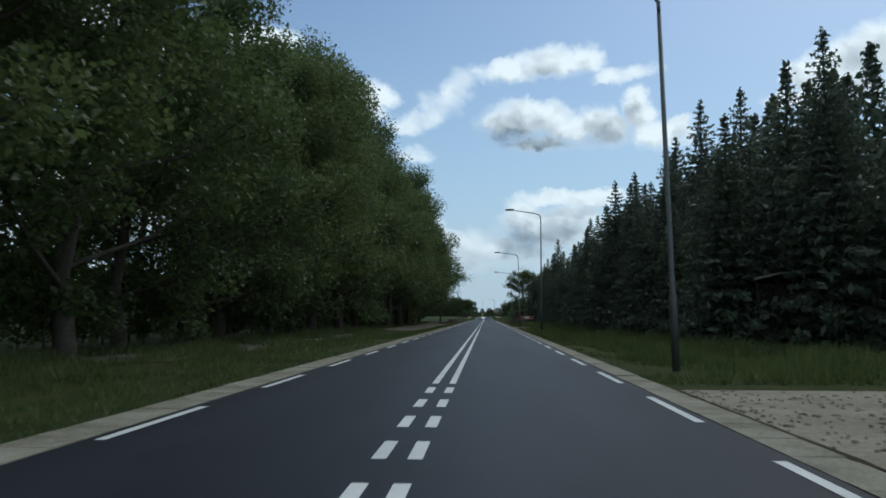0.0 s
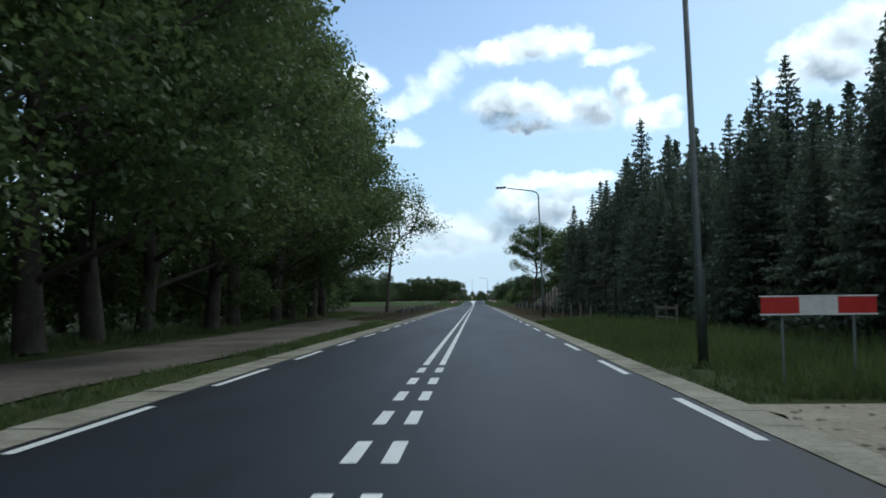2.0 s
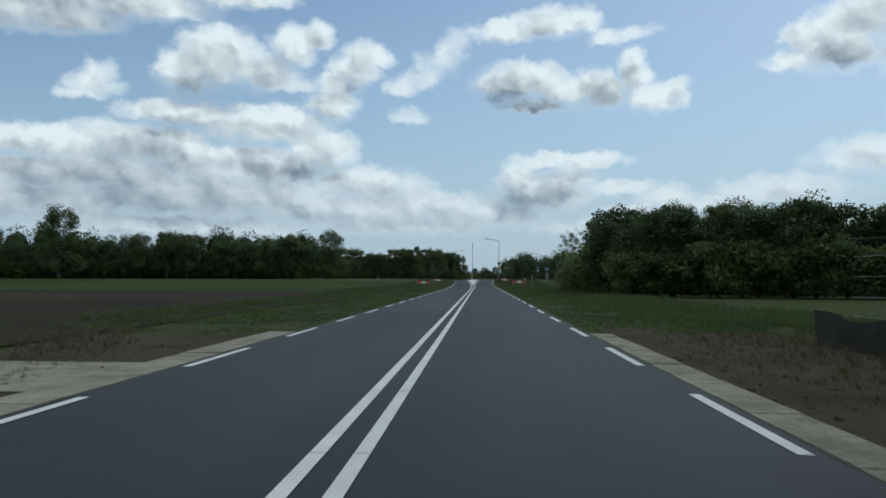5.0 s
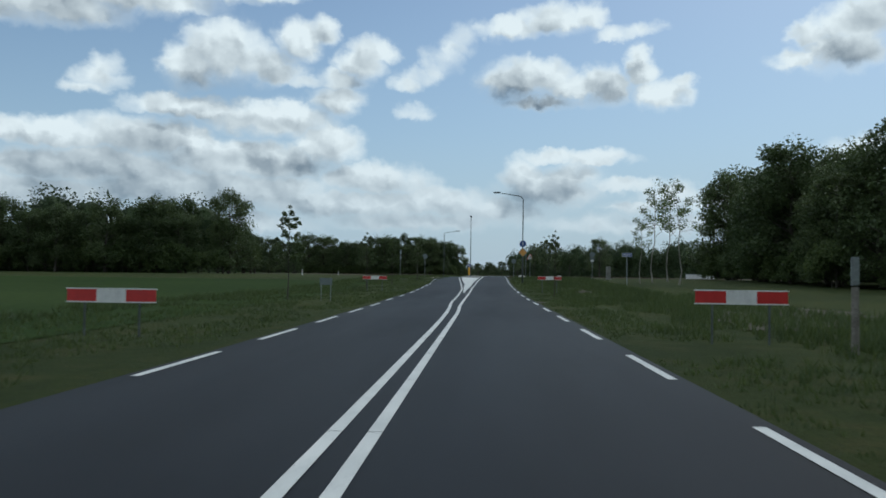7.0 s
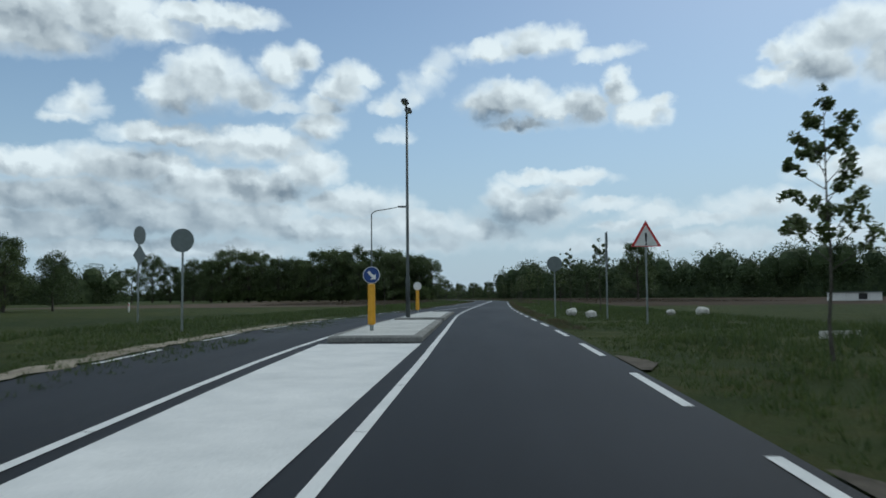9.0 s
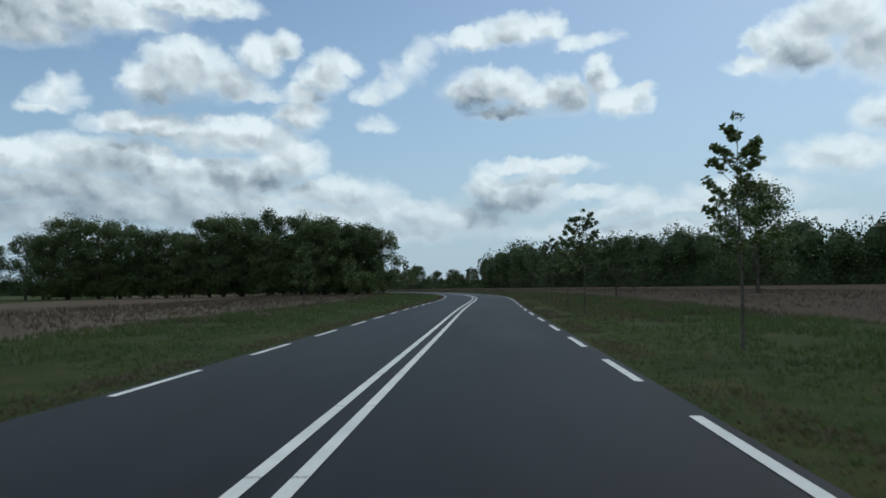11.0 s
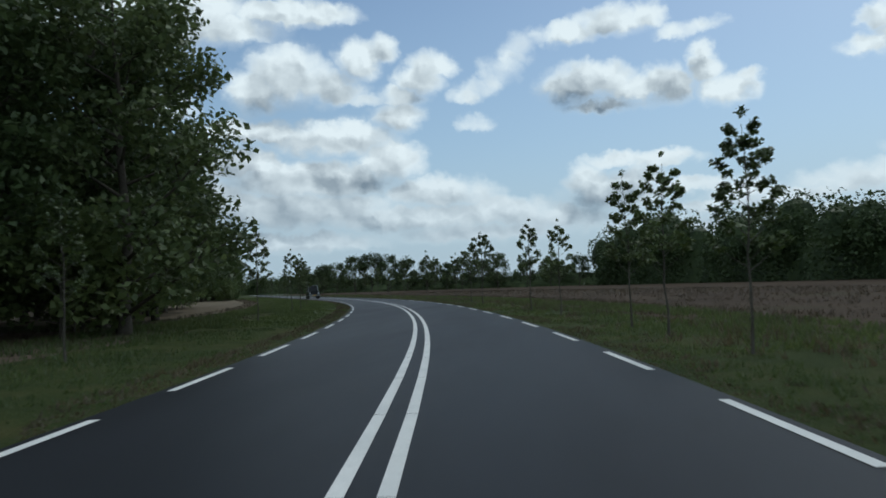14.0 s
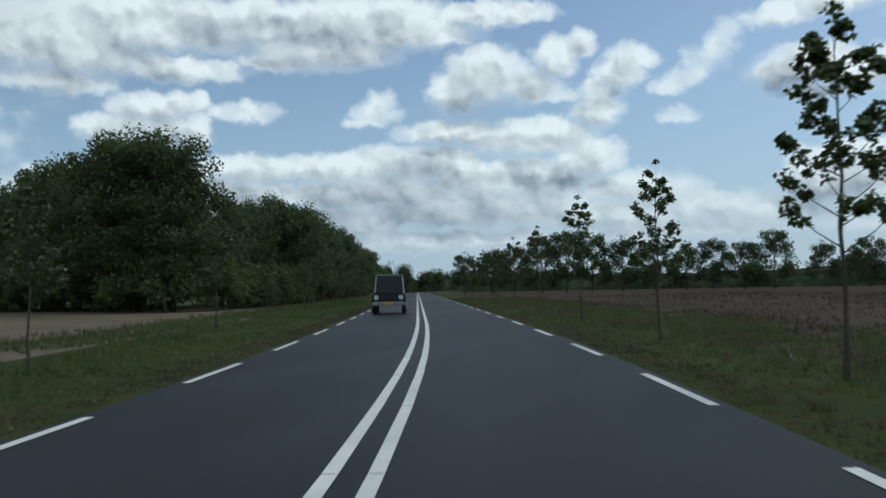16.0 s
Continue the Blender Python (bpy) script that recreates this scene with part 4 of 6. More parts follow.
for x, y, sc in ((10.05, 205.4, 1.0), (15.5, 199, 0.92), (19.5, 204, 0.9), (24, 198, 0.88), (19, 190, 0.78), (27, 188, 0.9), (31, 196, 0.95), (22, 211, 0.85), (38, 203, 1.0), (35, 184, 0.9), (16, 208, 0.85), (28, 206, 0.9)):
    plant("oak_tree", LONE[int(x) % 2], at_xy(x, y, rnd.uniform(0, 360), sc), "open-crowned oak behind the building site", "tree", "oaks behind the fence")

for i in range(22):
    plant("bush", BUSHES[i % 3], at_xy(15.5 + 1.0 * i % 17, 186 + 2.9 * i % 27, 50 * i, 1.7 + 0.25 * (i % 4)), "dense dark bush behind the earth mound", "bush", "bushes behind the mound", ("stem", "foliage"))

# far woods across the fields: uneven crowns side by side, one mass of leaves each
def far_wood(name, pts, high, label, step=3.6, leaf=0.75, per=150, depth=3.0, seed=1):
    leaf, per = leaf * 0.54, int(per * 6.6)
    rng = np.random.default_rng(seed)
    P, S, core = [], [], []
    for (x0, y0), (x1, y1) in zip(pts[:-1], pts[1:]):
        n = max(1, int(math.hypot(x1 - x0, y1 - y0) / step))
        for i in range(n):
            t = (i + rng.uniform(-0.4, 0.4)) / n
            cx, cy = x0 + (x1 - x0) * t + rng.normal() * depth * 0.6, y0 + (y1 - y0) * t + rng.normal() * depth * 0.6
            hgt = high * (0.82 + 0.42 * noise.noise(Vector((cx * 0.045, cy * 0.045, seed))) + rng.uniform(-0.10, 0.12))
            r = hgt * rng.uniform(0.28, 0.40)
            k = int(per * 0.62)
            d = rng.normal(size=(k, 3))
            d /= np.linalg.norm(d, axis=1)[:, None]
            d *= (rng.random(k) ** 0.25)[:, None]
            lump = 1 + 0.25 * np.sin(d[:, 0] * 5 + i) * np.cos(d[:, 2] * 4 + i * 2)
            P.append(np.stack([cx + d[:, 0] * r * lump, cy + d[:, 1] * r * lump, height(cy) + hgt * 0.60 + d[:, 2] * hgt * 0.40 * lump], 1))
            # the closed inner mass of the crown
            rings = [[(cx + math.cos(q * math.pi / 4) * math.cos(e) * r * 0.62 * (1 + 0.18 * noise.noise(Vector((q % 8 * 1.7, e * 2, i + seed)))), cy + math.sin(q * math.pi / 4) * math.cos(e) * r * 0.62, float(height(cy)) + hgt * 0.60 + math.sin(e) * hgt * 0.27 * (1 + 0.15 * noise.noise(Vector((q % 8 * 1.3, e, i * 1.9))))) for q in range(9)] for e in (-1.5, -0.9, -0.3, 0.3, 0.9, 1.5)]
            core += [(lo[q], lo[q + 1], hi[q + 1], hi[q]) for lo, hi in zip(rings[:-1], rings[1:]) for q in range(8)]
            k2 = per - k
            P.append(np.stack([cx + rng.uniform(-1.3, 1.3, k2) * r, cy + rng.uniform(-1.0, 1.0, k2) * r, height(cy) + rng.random(k2) * hgt * 0.55], 1))
            S.append(np.full(per, leaf) * (0.7 + 0.03 * hgt))
        # the closed mass behind the outer leaves
        L = math.hypot(x1 - x0, y1 - y0)
        tx, ty = (x1 - x0) / L, (y1 - y0) / L

        def inner(a, b, side):
            px, py = x0 + tx * a, y0 + ty * a
            top = high * (0.52 + 0.26 * noise.noise(Vector((px * 0.045, py * 0.045, seed))) + 0.10 * noise.noise(Vector((px * 0.3, py * 0.3, seed))))
            o = side * depth * (0.4 - 0.35 * b ** 2) + 0.5 * noise.noise(Vector((px * 0.4, py * 0.4, b * 3 + side)))
            return (px - ty * o, py + tx * o, float(height(py)) + top * b - 0.1)

        m = max(1, int(L / 1.6))
        for i in range(2 if (x0, y0) == pts[0] else 0, m - 2 if (x1, y1) == pts[-1] else m):
            for j in range(5):
                for side in (-1, 1):
                    a0, a1, b0, b1 = L * i / m, L * (i + 1) / m, j / 5, (j + 1) / 5
                    core.append((inner(a0, b0, side), inner(a1, b0, side), inner(a1, b1, side), inner(a0, b1, side)))
    me = leaf_mesh(name, np.concatenate(P), np.concatenate(S), rng, 0.4, 1.2, np.array(core))
    me.materials.append(M["leaf_far"])
    return tagged(new(name, me), label, "wood", "", "stuff")


far_wood("far_wood", [(-260, 290), (-130, 366), (-66, 388), (-42, 394)], 12.6, "dark wood across the meadow", 3.2, 0.7, 190, 3.5, 1)
far_wood("far_wood", [(-420, 380), (-260, 430), (-140, 470), (-110, 540), (-100, 580)], 12.5, "far wood edge behind the fields", 3.0, 0.75, 170, 4.5, 2)
far_wood("copse", [(47, 388), (56, 376), (64, 352), (120, 346)], 14.0, "rear of the tall copse", 4.0, 0.8, 200, 3, 4)
far_wood("low_wood", [(15, 284), (14.5, 265), (40, 259), (90, 263)], 6.4, "low wood behind the building site", 2.2, 0.33, 420, 1.8, 5)
far_wood("far_wood", [(17, 781), (45, 722), (72, 640), (104, 585), (190, 550)], 18.5, "dark wood across the heath", 4.0, 0.9, 170, 4, 6)
far_wood("far_wood", [(40, 800), (-20, 822), (-80, 850), (-104, 858)], 8.0, "distant wood beyond the bend", 4.6, 0.8, 110, 4, 7)
far_wood("far_wood", [(-290, 900), (-190, 895), (-150, 893), (-146, 925), (-138, 960), (-90, 975)], 10.5, "dark wood that closes the view along the road", 4.0, 0.8, 130, 3, 17)
far_wood("far_wood", [(-300, 240), (-330, 100), (-260, 20)], 11.0, "wood behind the ploughed land", 5.0, 1.0, 120, 5, 8)
far_wood("far_wood", [(150, 120), (170, 260), (160, 330)], 11.0, "wood behind the meadow", 5.0, 1.0, 120, 5, 9)
LOW_TREES = [make_tree(170 + i, 7.8, 0.13, 0.10, 2.9, 17, 5600, 0.19, 0.95, ("bark", "leaf_far"), 5) for i in range(3)]
for x, y, k in ((-46, 765, 1.05), (-42, 768, 1.0), (-36, 766, 0.9), (-26, 775, 0.75), (-21, 772, 0.85), (-16, 776, 0.8), (-11, 772, 0.95), (-3, 778, 0.75), (4, 775, 0.8), (-58, 772, 0.85), (-64, 776, 0.7), (-51, 767, 1.0), (-61, 768, 0.8), (-68, 771, 0.75), (12, 776, 0.85), (20, 770, 0.9), (-31, 771, 0.85)):
    plant("broadleaf_tree", rnd.choice(LOW_TREES), at_xy(x, y, rnd.uniform(0, 360), k * 1.35), "single tree on the far side of the heath", "tree", "trees beyond the heath")

# single trees that make up the copse, the low wood and the wood inside the bend
INNER = [make_tree(130 + i, 12.0, 0.22, 0.04, 3.9, 26, 10500, 0.200, 1.15, ("bark", "leaf_dense")) for i in range(3)]
plant("broadleaf_tree", INNER[0], at_xy(-89, 364, 20, 1.28), "tall round tree standing above the far wood", "tree")
for x, y, k, pool in ((35.1, 513.5, 0.98, INNER), (18.6, 504.4, 0.72, LOW_TREES), (29.8, 546.0, 1.05, LOW_TREES)):
    plant("broadleaf_tree", pool[1], at_xy(x, y, 40 * k, k), "single leafy tree standing on the heath", "tree", "trees on the heath")
INNER_ROWS = ((34, 387, 34, 346, 13), (35, 345, 62, 335, 8), (39, 388, 40, 350, 11), (44, 344, 90, 330, 9), (-31.0, 384.5, -78, 371, 9), (-41, 393, -82, 380, 7), (-8.9, 568, -23, 602, 8), (-12, 565, -28, 588, 6), (-25, 602, -34, 616, 4), (-15, 566, -34, 610, 8), (-15, 564, -72, 574, 12), (-20, 571, -100, 586, 14), (-28.5, 608, -32, 619, 3), (-33, 606, -41, 621, 4), (-42, 616, -60, 628, 4), (-50, 667.5, -84, 679, 13), (-54, 672, -88, 685, 13), (-86, 682, -125, 694, 11), (-90, 688, -125, 700, 9), (-55, 678, -66, 704, 6), (-62, 682, -92, 700, 8), (-58, 694, -108, 806, 22))
for x0, y0, x1, y1, n in INNER_ROWS:
    for i in range(n):
        t = (i + 0.5) / n
        plant("broadleaf_tree", rnd.choice(INNER), at_xy(x0 + (x1 - x0) * t + rnd.uniform(-1.2, 1.2), y0 + (y1 - y0) * t + rnd.uniform(-1.2, 1.2), rnd.uniform(0, 360), rnd.uniform(0.78, 1.14) * (1.14 if x0 > 30 else 0.90 if x0 == -55 else 0.84 if x0 == -58 else 0.86 if y0 < 400 else 1.03 if y0 > 660 else 1.12 if x1 < -70 and y0 > 500 else 1.02 - 0.22 * t if x0 == -8.9 else 1.06 if x0 == -12 else 1.0)), "dense dark broadleaf tree at a wood's edge", "tree", "dense trees of the wood edges")
for x0, y0, x1, y1, n in ((32, 388, 32, 346, 24), (33, 344, 66, 333, 14), (-9.5, 567, -30, 617, 20), (-10, 563, -70, 571, 44), (-48, 665.5, -82, 677, 16), (-47.5, 668, -57, 692, 12), (-56, 690, -96, 782, 20)):
    for i in range(n):
        t = (i + 0.5) / n
        plant("bush", rnd.choice(BUSHES), at_xy(x0 + (x1 - x0) * t + rnd.uniform(-0.8, 0.8), y0 + (y1 - y0) * t + rnd.uniform(-0.8, 0.8), rnd.uniform(0, 360), rnd.uniform(0.8, 1.5)), "dark bush at the foot of the wood", "bush", "bushes of the wood inside the bend", ("stem", "foliage"))

for i in range(19):
    x, y = (13.2 - 0.5 * i, 284 - 6 * i) if i < 5 else (11.2 + 1.85 * (i - 5), 255.5 - 0.3 * (i - 5))
    plant("broadleaf_tree", rnd.choice(LOW_TREES), at_xy(x + 0.5 * math.sin(i * 0.35) + rnd.uniform(-0.9, 0.9), y, rnd.uniform(0, 360), rnd.uniform(0.64, 0.88)), "low bushy tree behind the building site", "tree", "low trees behind the site")
    for k in range(2):
        plant("bush", rnd.choice(BUSHES), at_xy(x - (1.8 if i < 5 else 0.2) + rnd.uniform(-0.8, 1.2), y - (0 if i < 5 else 2.2) + 1.3 * k + rnd.uniform(-0.6, 0.6), rnd.uniform(0, 360), rnd.uniform(0.9, 1.5)), "dark bush before the low trees", "bush", "bushes before the low trees", ("stem", "foliage"))

# the foot of the wood across the meadow
edge_rnd = random.Random(31)
for x0, y0, x1, y1, n in ((-33.5, 383, -66, 379, 8), (-66, 379, -128, 358, 17)):
    for i in range(n):
        t = (i + edge_rnd.uniform(0.3, 0.7)) / n
        plant("broadleaf_tree", edge_rnd.choice(INNER), at_xy(x0 + (x1 - x0) * t, y0 + (y1 - y0) * t + edge_rnd.uniform(-1, 1), edge_rnd.uniform(0, 360), edge_rnd.uniform(0.62, 0.84)), "dense dark broadleaf tree at the meadow's end", "tree", "dense trees at the meadow's end")
    for i in range(n * 2):
        t = (i + 0.5) / n / 2
        plant("bush", edge_rnd.choice(BUSHES), at_xy(x0 + (x1 - x0) * t, y0 - 2.2 + (y1 - y0) * t + edge_rnd.uniform(-0.6, 0.6), edge_rnd.uniform(0, 360), edge_rnd.uniform(0.9, 1.5)), "dark bush at the meadow's end", "bush", "bushes at the meadow's end", ("stem", "foliage"))

for x, y, k in ((-52, 404, 0.92), (-46.5, 406, 0.84), (-42.5, 409, 0.70), (-39, 413, 0.56), (-36.5, 418, 0.46), (-49, 402.5, 0.86), (-45, 411, 0.76), (-41.5, 414, 0.66), (-38.5, 409, 0.54), (-34, 421, 0.42), (-47.5, 414, 0.84), (-43, 420, 0.66), (-39, 422, 0.56)):
    plant("broadleaf_tree", INNER[int(k * 50) % 3], at_xy(x, y, 300 * k, k), "dark tree where the wood falls off towards the road", "tree", "dense trees at the meadow's end")

# young trees planted along the road
HABIT = {"narrow": (0.40, 20, 1500), "medium": (0.60, 24, 1900), "broad": (0.88, 30, 2700)}
YOUNG = {k: [make_tree(150 + i + 7 * j, 4.05, 0.032, 0.34, spread, limbs, leaves, 0.078, 0.105, ("bark_young", "leaf_young"), 6, 0.012 * (i - 1), 0.8, lift=1.25) for i in range(3)] for j, (k, (spread, limbs, leaves)) in enumerate(HABIT.items())}
YOUNG_BROAD, YOUNG_NARROW = (461.6, 479.5, 519, 596, 601.3, 617.7, 512, 522), (498.7, 509.6, 526.3, 537.3, 542.6, 622.1, 485.3, 503)

YOUNG_TALL = {461.6: 1.0, 469: 0.97, 479.5: 1.02, 484: 1.0, 498.7: 1.15, 519: 0.88, 526.3: 1.08, 575.2: 0.84, 582.5: 1.0, 596: 1.1, 601.3: 0.98, 607.1: 0.9, 617.7: 0.95, 622.1: 1.14, 634.7: 1.1, 641.7: 0.93}


def young_tree(s):
    return rnd.choice(YOUNG["broad" if s in YOUNG_BROAD else "narrow" if s in YOUNG_NARROW else "medium"])


RIGHT_YOUNG = [461.6, 469, 479.5, 484, 498.7, 509.6, 519, 526.3, 537.3, 542.6, 552, 559.6, 564, 567.2, 575.2, 582.5, 596, 601.3, 607.1, 617.7, 622.1, 634.7, 641.7, 650.7, 660, 669, 678, 690, 702, 715]
LEFT_YOUNG = [464, 475, 485.3, 503, 512, 522, 531.6, 545, 550, 562.5, 581, 593.4, 598.3, 606, 616, 627, 638.4, 650.7, 658, 668, 679, 690, 702, 715]
for s in RIGHT_YOUNG:
    plant("young_tree", young_tree(s), at(s, 5.1 + rnd.uniform(-0.15, 0.15), rnd.uniform(0, 360), YOUNG_TALL.get(s, rnd.uniform(0.90, 1.08))), "slender young roadside tree with loose leaf clumps", "tree", "young roadside trees")
for s in LEFT_YOUNG:
    plant("young_tree", young_tree(s), at(s, -6.3 + rnd.uniform(-0.2, 0.2), rnd.uniform(0, 360), rnd.uniform(0.72, 0.98)), "slender young roadside tree by the far lane", "tree", "young trees by the far lane")
for s, u, k in ((321.7, 4.9, 0.92), (338, 6.4, 0.9), (346.6, 6.5, 1.05), (357.6, 6.8, 1.1), (366.3, 6.2, 1.0), (353.7, -5.7, 0.9), (363.8, -6.8, 1.1), (341, -6.6, 0.95), (330, -7.0, 0.95), (310, -7.4, 1.0), (396, 7.2, 0.95), (401, 6.2, 0.9), (410, 6.4, 0.95), (421, -7.5, 0.95), (433, 6.0, 1.0), (445, 5.6, 1.0)):
    plant("young_tree", rnd.choice(YOUNG["medium" if k > 0.94 else "narrow"]), at(s, u, rnd.uniform(0, 360), k), "slender young tree near the junction", "tree", "young trees at the junction")


# grass and weeds of the verges
def grass(name, spots, label, material):
    rng = np.random.default_rng(len(spots))
    v, f = [], []
    n = len(spots)
    A = np.array(spots)
    k = 5
    base = np.repeat(A[:, :3], k, axis=0) + np.concatenate([rng.normal(size=(n * k, 2)) * 0.05, np.zeros((n * k, 1))], 1)
    hh = np.repeat(A[:, 3], k) * rng.uniform(0.5, 1.2, n * k)
    a = rng.uniform(0, 2 * np.pi, n * k)
    wdt = 0.010 + 0.022 * hh
    dx = np.stack([np.cos(a) * wdt, np.sin(a) * wdt, np.zeros_like(a)], 1)
    lean = rng.normal(size=(n * k, 2)) * 0.38 * hh[:, None]
    tip = base + np.concatenate([lean, hh[:, None]], 1)
    V = np.stack([base - dx, base + dx, tip], 1).reshape(-1, 3)
    me = bpy.data.meshes.new(name)
    m = n * k
    me.vertices.add(3 * m), me.loops.add(3 * m), me.polygons.add(m)
    me.vertices.foreach_set("co", V.reshape(-1))
    me.loops.foreach_set("vertex_index", np.arange(3 * m, dtype=np.int32))
    me.polygons.foreach_set("loop_start", np.arange(0, 3 * m, 3, dtype=np.int32))
    me.update(calc_edges=True)
    me.materials.append(M[material])
    return tagged(new(name, me), label, "grass", "", "stuff")


def scatter(n, s0, s1, u0, u1, h0, h1, seed):
    r = random.Random(seed)
    out = []
    for _ in range(n):
        s, t = r.uniform(s0, s1), r.random()
        u = u0 + (u1 - u0) * t
        q = noise.noise(Vector((s * 0.25, u * 0.6, seed)))
        if q < -0.25:
            continue
        out.append((*road_pt(s, u, -0.03), (h0 + (h1 - h0) * min(1, t * 1.6)) * (0.75 + 0.6 * max(0, q))))
    return out


grass("verge_grass", scatter(8400, 14.5, 80.5, 3.8, 9.8, 0.12, 0.55, 1) + scatter(2900, 89, 118, 3.8, 9.8, 0.12, 0.55, 1) + scatter(3500, 89, 122, 3.8, 7.5, 0.12, 0.5, 2), "tall green verge grass before the spruces", "grass")
grass("verge_grass", scatter(8000, 4, 62, -3.75, -11.5, 0.10, 0.4, 3) + scatter(3500, 45, 128, -3.75, -4.7, 0.06, 0.16, 4) + scatter(5000, 45, 156, -9.0, -12.5, 0.15, 0.45, 41), "green verge grass beside the wood", "grass")
grass("verge_grass", scatter(8000, 216, 262, 3.4, 11.5, 0.06, 0.34, 17) + scatter(8000, 216, 262, -10, -3.3, 0.30, 0.08, 18), "rough green grass verges along the open fields", "grass")
grass("verge_grass", scatter(16000, 262, 372, 3.4, 12, 0.08, 0.42, 5) + scatter(14000, 262, 372, -12, -3.7, 0.35, 0.12, 6), "rough green grass verges towards the junction", "grass")
grass("verge_grass", scatter(26000, 372, 560, 3.4, 11.5, 0.05, 0.22, 7) + scatter(26000, 372, 580, -3.3, -11.5, 0.05, 0.22, 8), "rough green grass verges beyond the junction", "grass")
grass("verge_grass", scatter(24000, 560, 720, 3.4, 10.0, 0.05, 0.22, 9) + scatter(24000, 575, 720, -3.3, -10.5, 0.05, 0.22, 10), "rough green grass verges along the bend", "grass")
grass("dry_grass", scatter(9000, 376, 720, 3.3, 4.1, 0.03, 0.10, 21) + scatter(9000, 400, 720, -3.1, -3.9, 0.03, 0.10, 22) + scatter(4000, 455, 720, 4.1, 7.0, 0.05, 0.30, 23), "short straw-coloured grass along the asphalt's edge", "straw")
grass("dry_grass", scatter(5000, 130, 216, 3.8, 7.5, 0.05, 0.2, 11) + scatter(5000, 130, 216, -3.8, -7.5, 0.05, 0.2, 12), "short dry grass on bare verges", "straw")
grass("dry_grass", scatter(16000, 455, 720, 8.0, 40, 0.10, 0.30, 13) + scatter(9000, 455, 720, 6.3, 12, 0.06, 0.24, 15) + scatter(5000, 455, 690, -7.0, -12, 0.06, 0.22, 16) + scatter(9000, 455, 578, -8.5, -30, 0.15, 0.4, 14), "dry brown grass on the heath", "dry_grass")

# ---------------------------------------------------------------- lamps, signs, fences


def lamp_post(m, h, arm, label, heads=1):
    root = empty("street_lamp", m, label, "street lamp", "street lamps")
    bm = bmesh.new()
    tube(bm, [(0, 0, 0), (0, 0, 1.6), (0, 0, 1.7), (0, 0, h - 0.5)], [0.085, 0.085, 0.062, 0.045], 12)
    part("pole", bm, "pole_green", root, smooth=True)
    for k in range(heads):
        sg = -1 if k == 0 else 1
        bm = bmesh.new()
        if heads == 1:
            pts = [(0, 0, h - 0.52), (0.0, 0, h - 0.25), (sg * 0.12, 0, h - 0.06), (sg * 0.4, 0, h + 0.06), (sg * arm * 0.8, 0, h + 0.30)]
        else:
            pts = [(0, 0, h - 0.52), (0, 0, h - 0.1), (0, sg * 0.35, h)]
        tube(bm, pts, [0.045, 0.043, 0.04, 0.037, 0.033][: len(pts)], 10)
        part("arm", bm, "pole_green", root, smooth=True)
        bm = bmesh.new()
        if heads == 1:
            box(bm, sg * (arm - 0.1), 0, h + 0.36, 0.72, 0.26, 0.11, 0.04, Matrix.Identity(4))
            part("lamp_head", bm, "lamp_grey", root)
            bm = bmesh.new()
            box(bm, sg * (arm - 0.05), 0, h + 0.295, 0.46, 0.18, 0.03, 0.01)
        else:
            box(bm, 0, sg * 0.7, h + 0.03, 0.26, 0.7, 0.11, 0.04)
            part("lamp_head", bm, "lamp_grey", root)
            bm = bmesh.new()
            box(bm, 0, sg * 0.72, h - 0.03, 0.18, 0.46, 0.03, 0.01)
        part("lens", bm, "lens", root, "pale lamp lens")
    return root


for s, u, h, lean in ((17.5, 4.8, 8.4, -1.5), (61.6, 5.0, 9.1, 0.0), (93.6, 4.68, 8.4, -1.1), (131.2, 5.1, 8.2, -1.5), (349.4, 4.35, 7.9, 0.0)):
    lamp_post(at(s, u, heading(s)) @ Matrix.Rotation(radians(lean), 4, "Y"), h, 2.5, "slender grey street lamp with a long curved arm")
lamp_post(at(384.6, -1.64, heading(385)), 8.2, 1.0, "tall street lamp on the traffic island with two heads", 2)
lamp_post(at(415.6, -7.7, heading(415) + 180), 7.6, 2.5, "slender grey street lamp across the junction")


def board(m, width, high, z, label):
    root = empty("barrier_board", m, label, "barrier board", "red and white boards")
    bm = bmesh.new()
    for k in (-1, 1):
        bm = bmesh.new()
        tube(bm, [(k * width * 0.31, 0.04, 0), (k * width * 0.31, 0.04, z)], [0.02, 0.02], 8)
        part("post", bm, "steel" if z > 1 else "pole_green", root)
    for k, mt in ((-1, "red"), (0, "white"), (1, "red")):
        bm = bmesh.new()
        box(bm, k * width / 3, 0, z, width / 3, 0.02, high, 0.003)
        part("panel", bm, mt, root, "red panel" if mt == "red" else "white panel")
    bm = bmesh.new()
    for dz in (-high / 2 - 0.012, high / 2 + 0.012):
        box(bm, 0, 0.004, z + dz, width + 0.03, 0.035, 0.022)
    part("rim", bm, "white", root)
    return root


for s, u, w, hh, z in ((90.5, 5.35, 1.52, 0.22, 1.05), (290.4, -5.63, 1.6, 0.21, 0.72), (290.9, 5.45, 1.6, 0.21, 0.83), (325.1, 4.9, 1.42, 0.17, 0.96), (325.6, -5.85, 1.5, 0.18, 0.85)):
    board(at(s, u, heading(s)), w, hh, z, "red and white striped barrier board on two posts")


def sign_pole(root, h, r=0.03):
    bm = bmesh.new()
    tube(bm, [(0, 0.05, 0), (0, 0.05, h)], [r, r], 10)
    part("pole", bm, "steel", root)


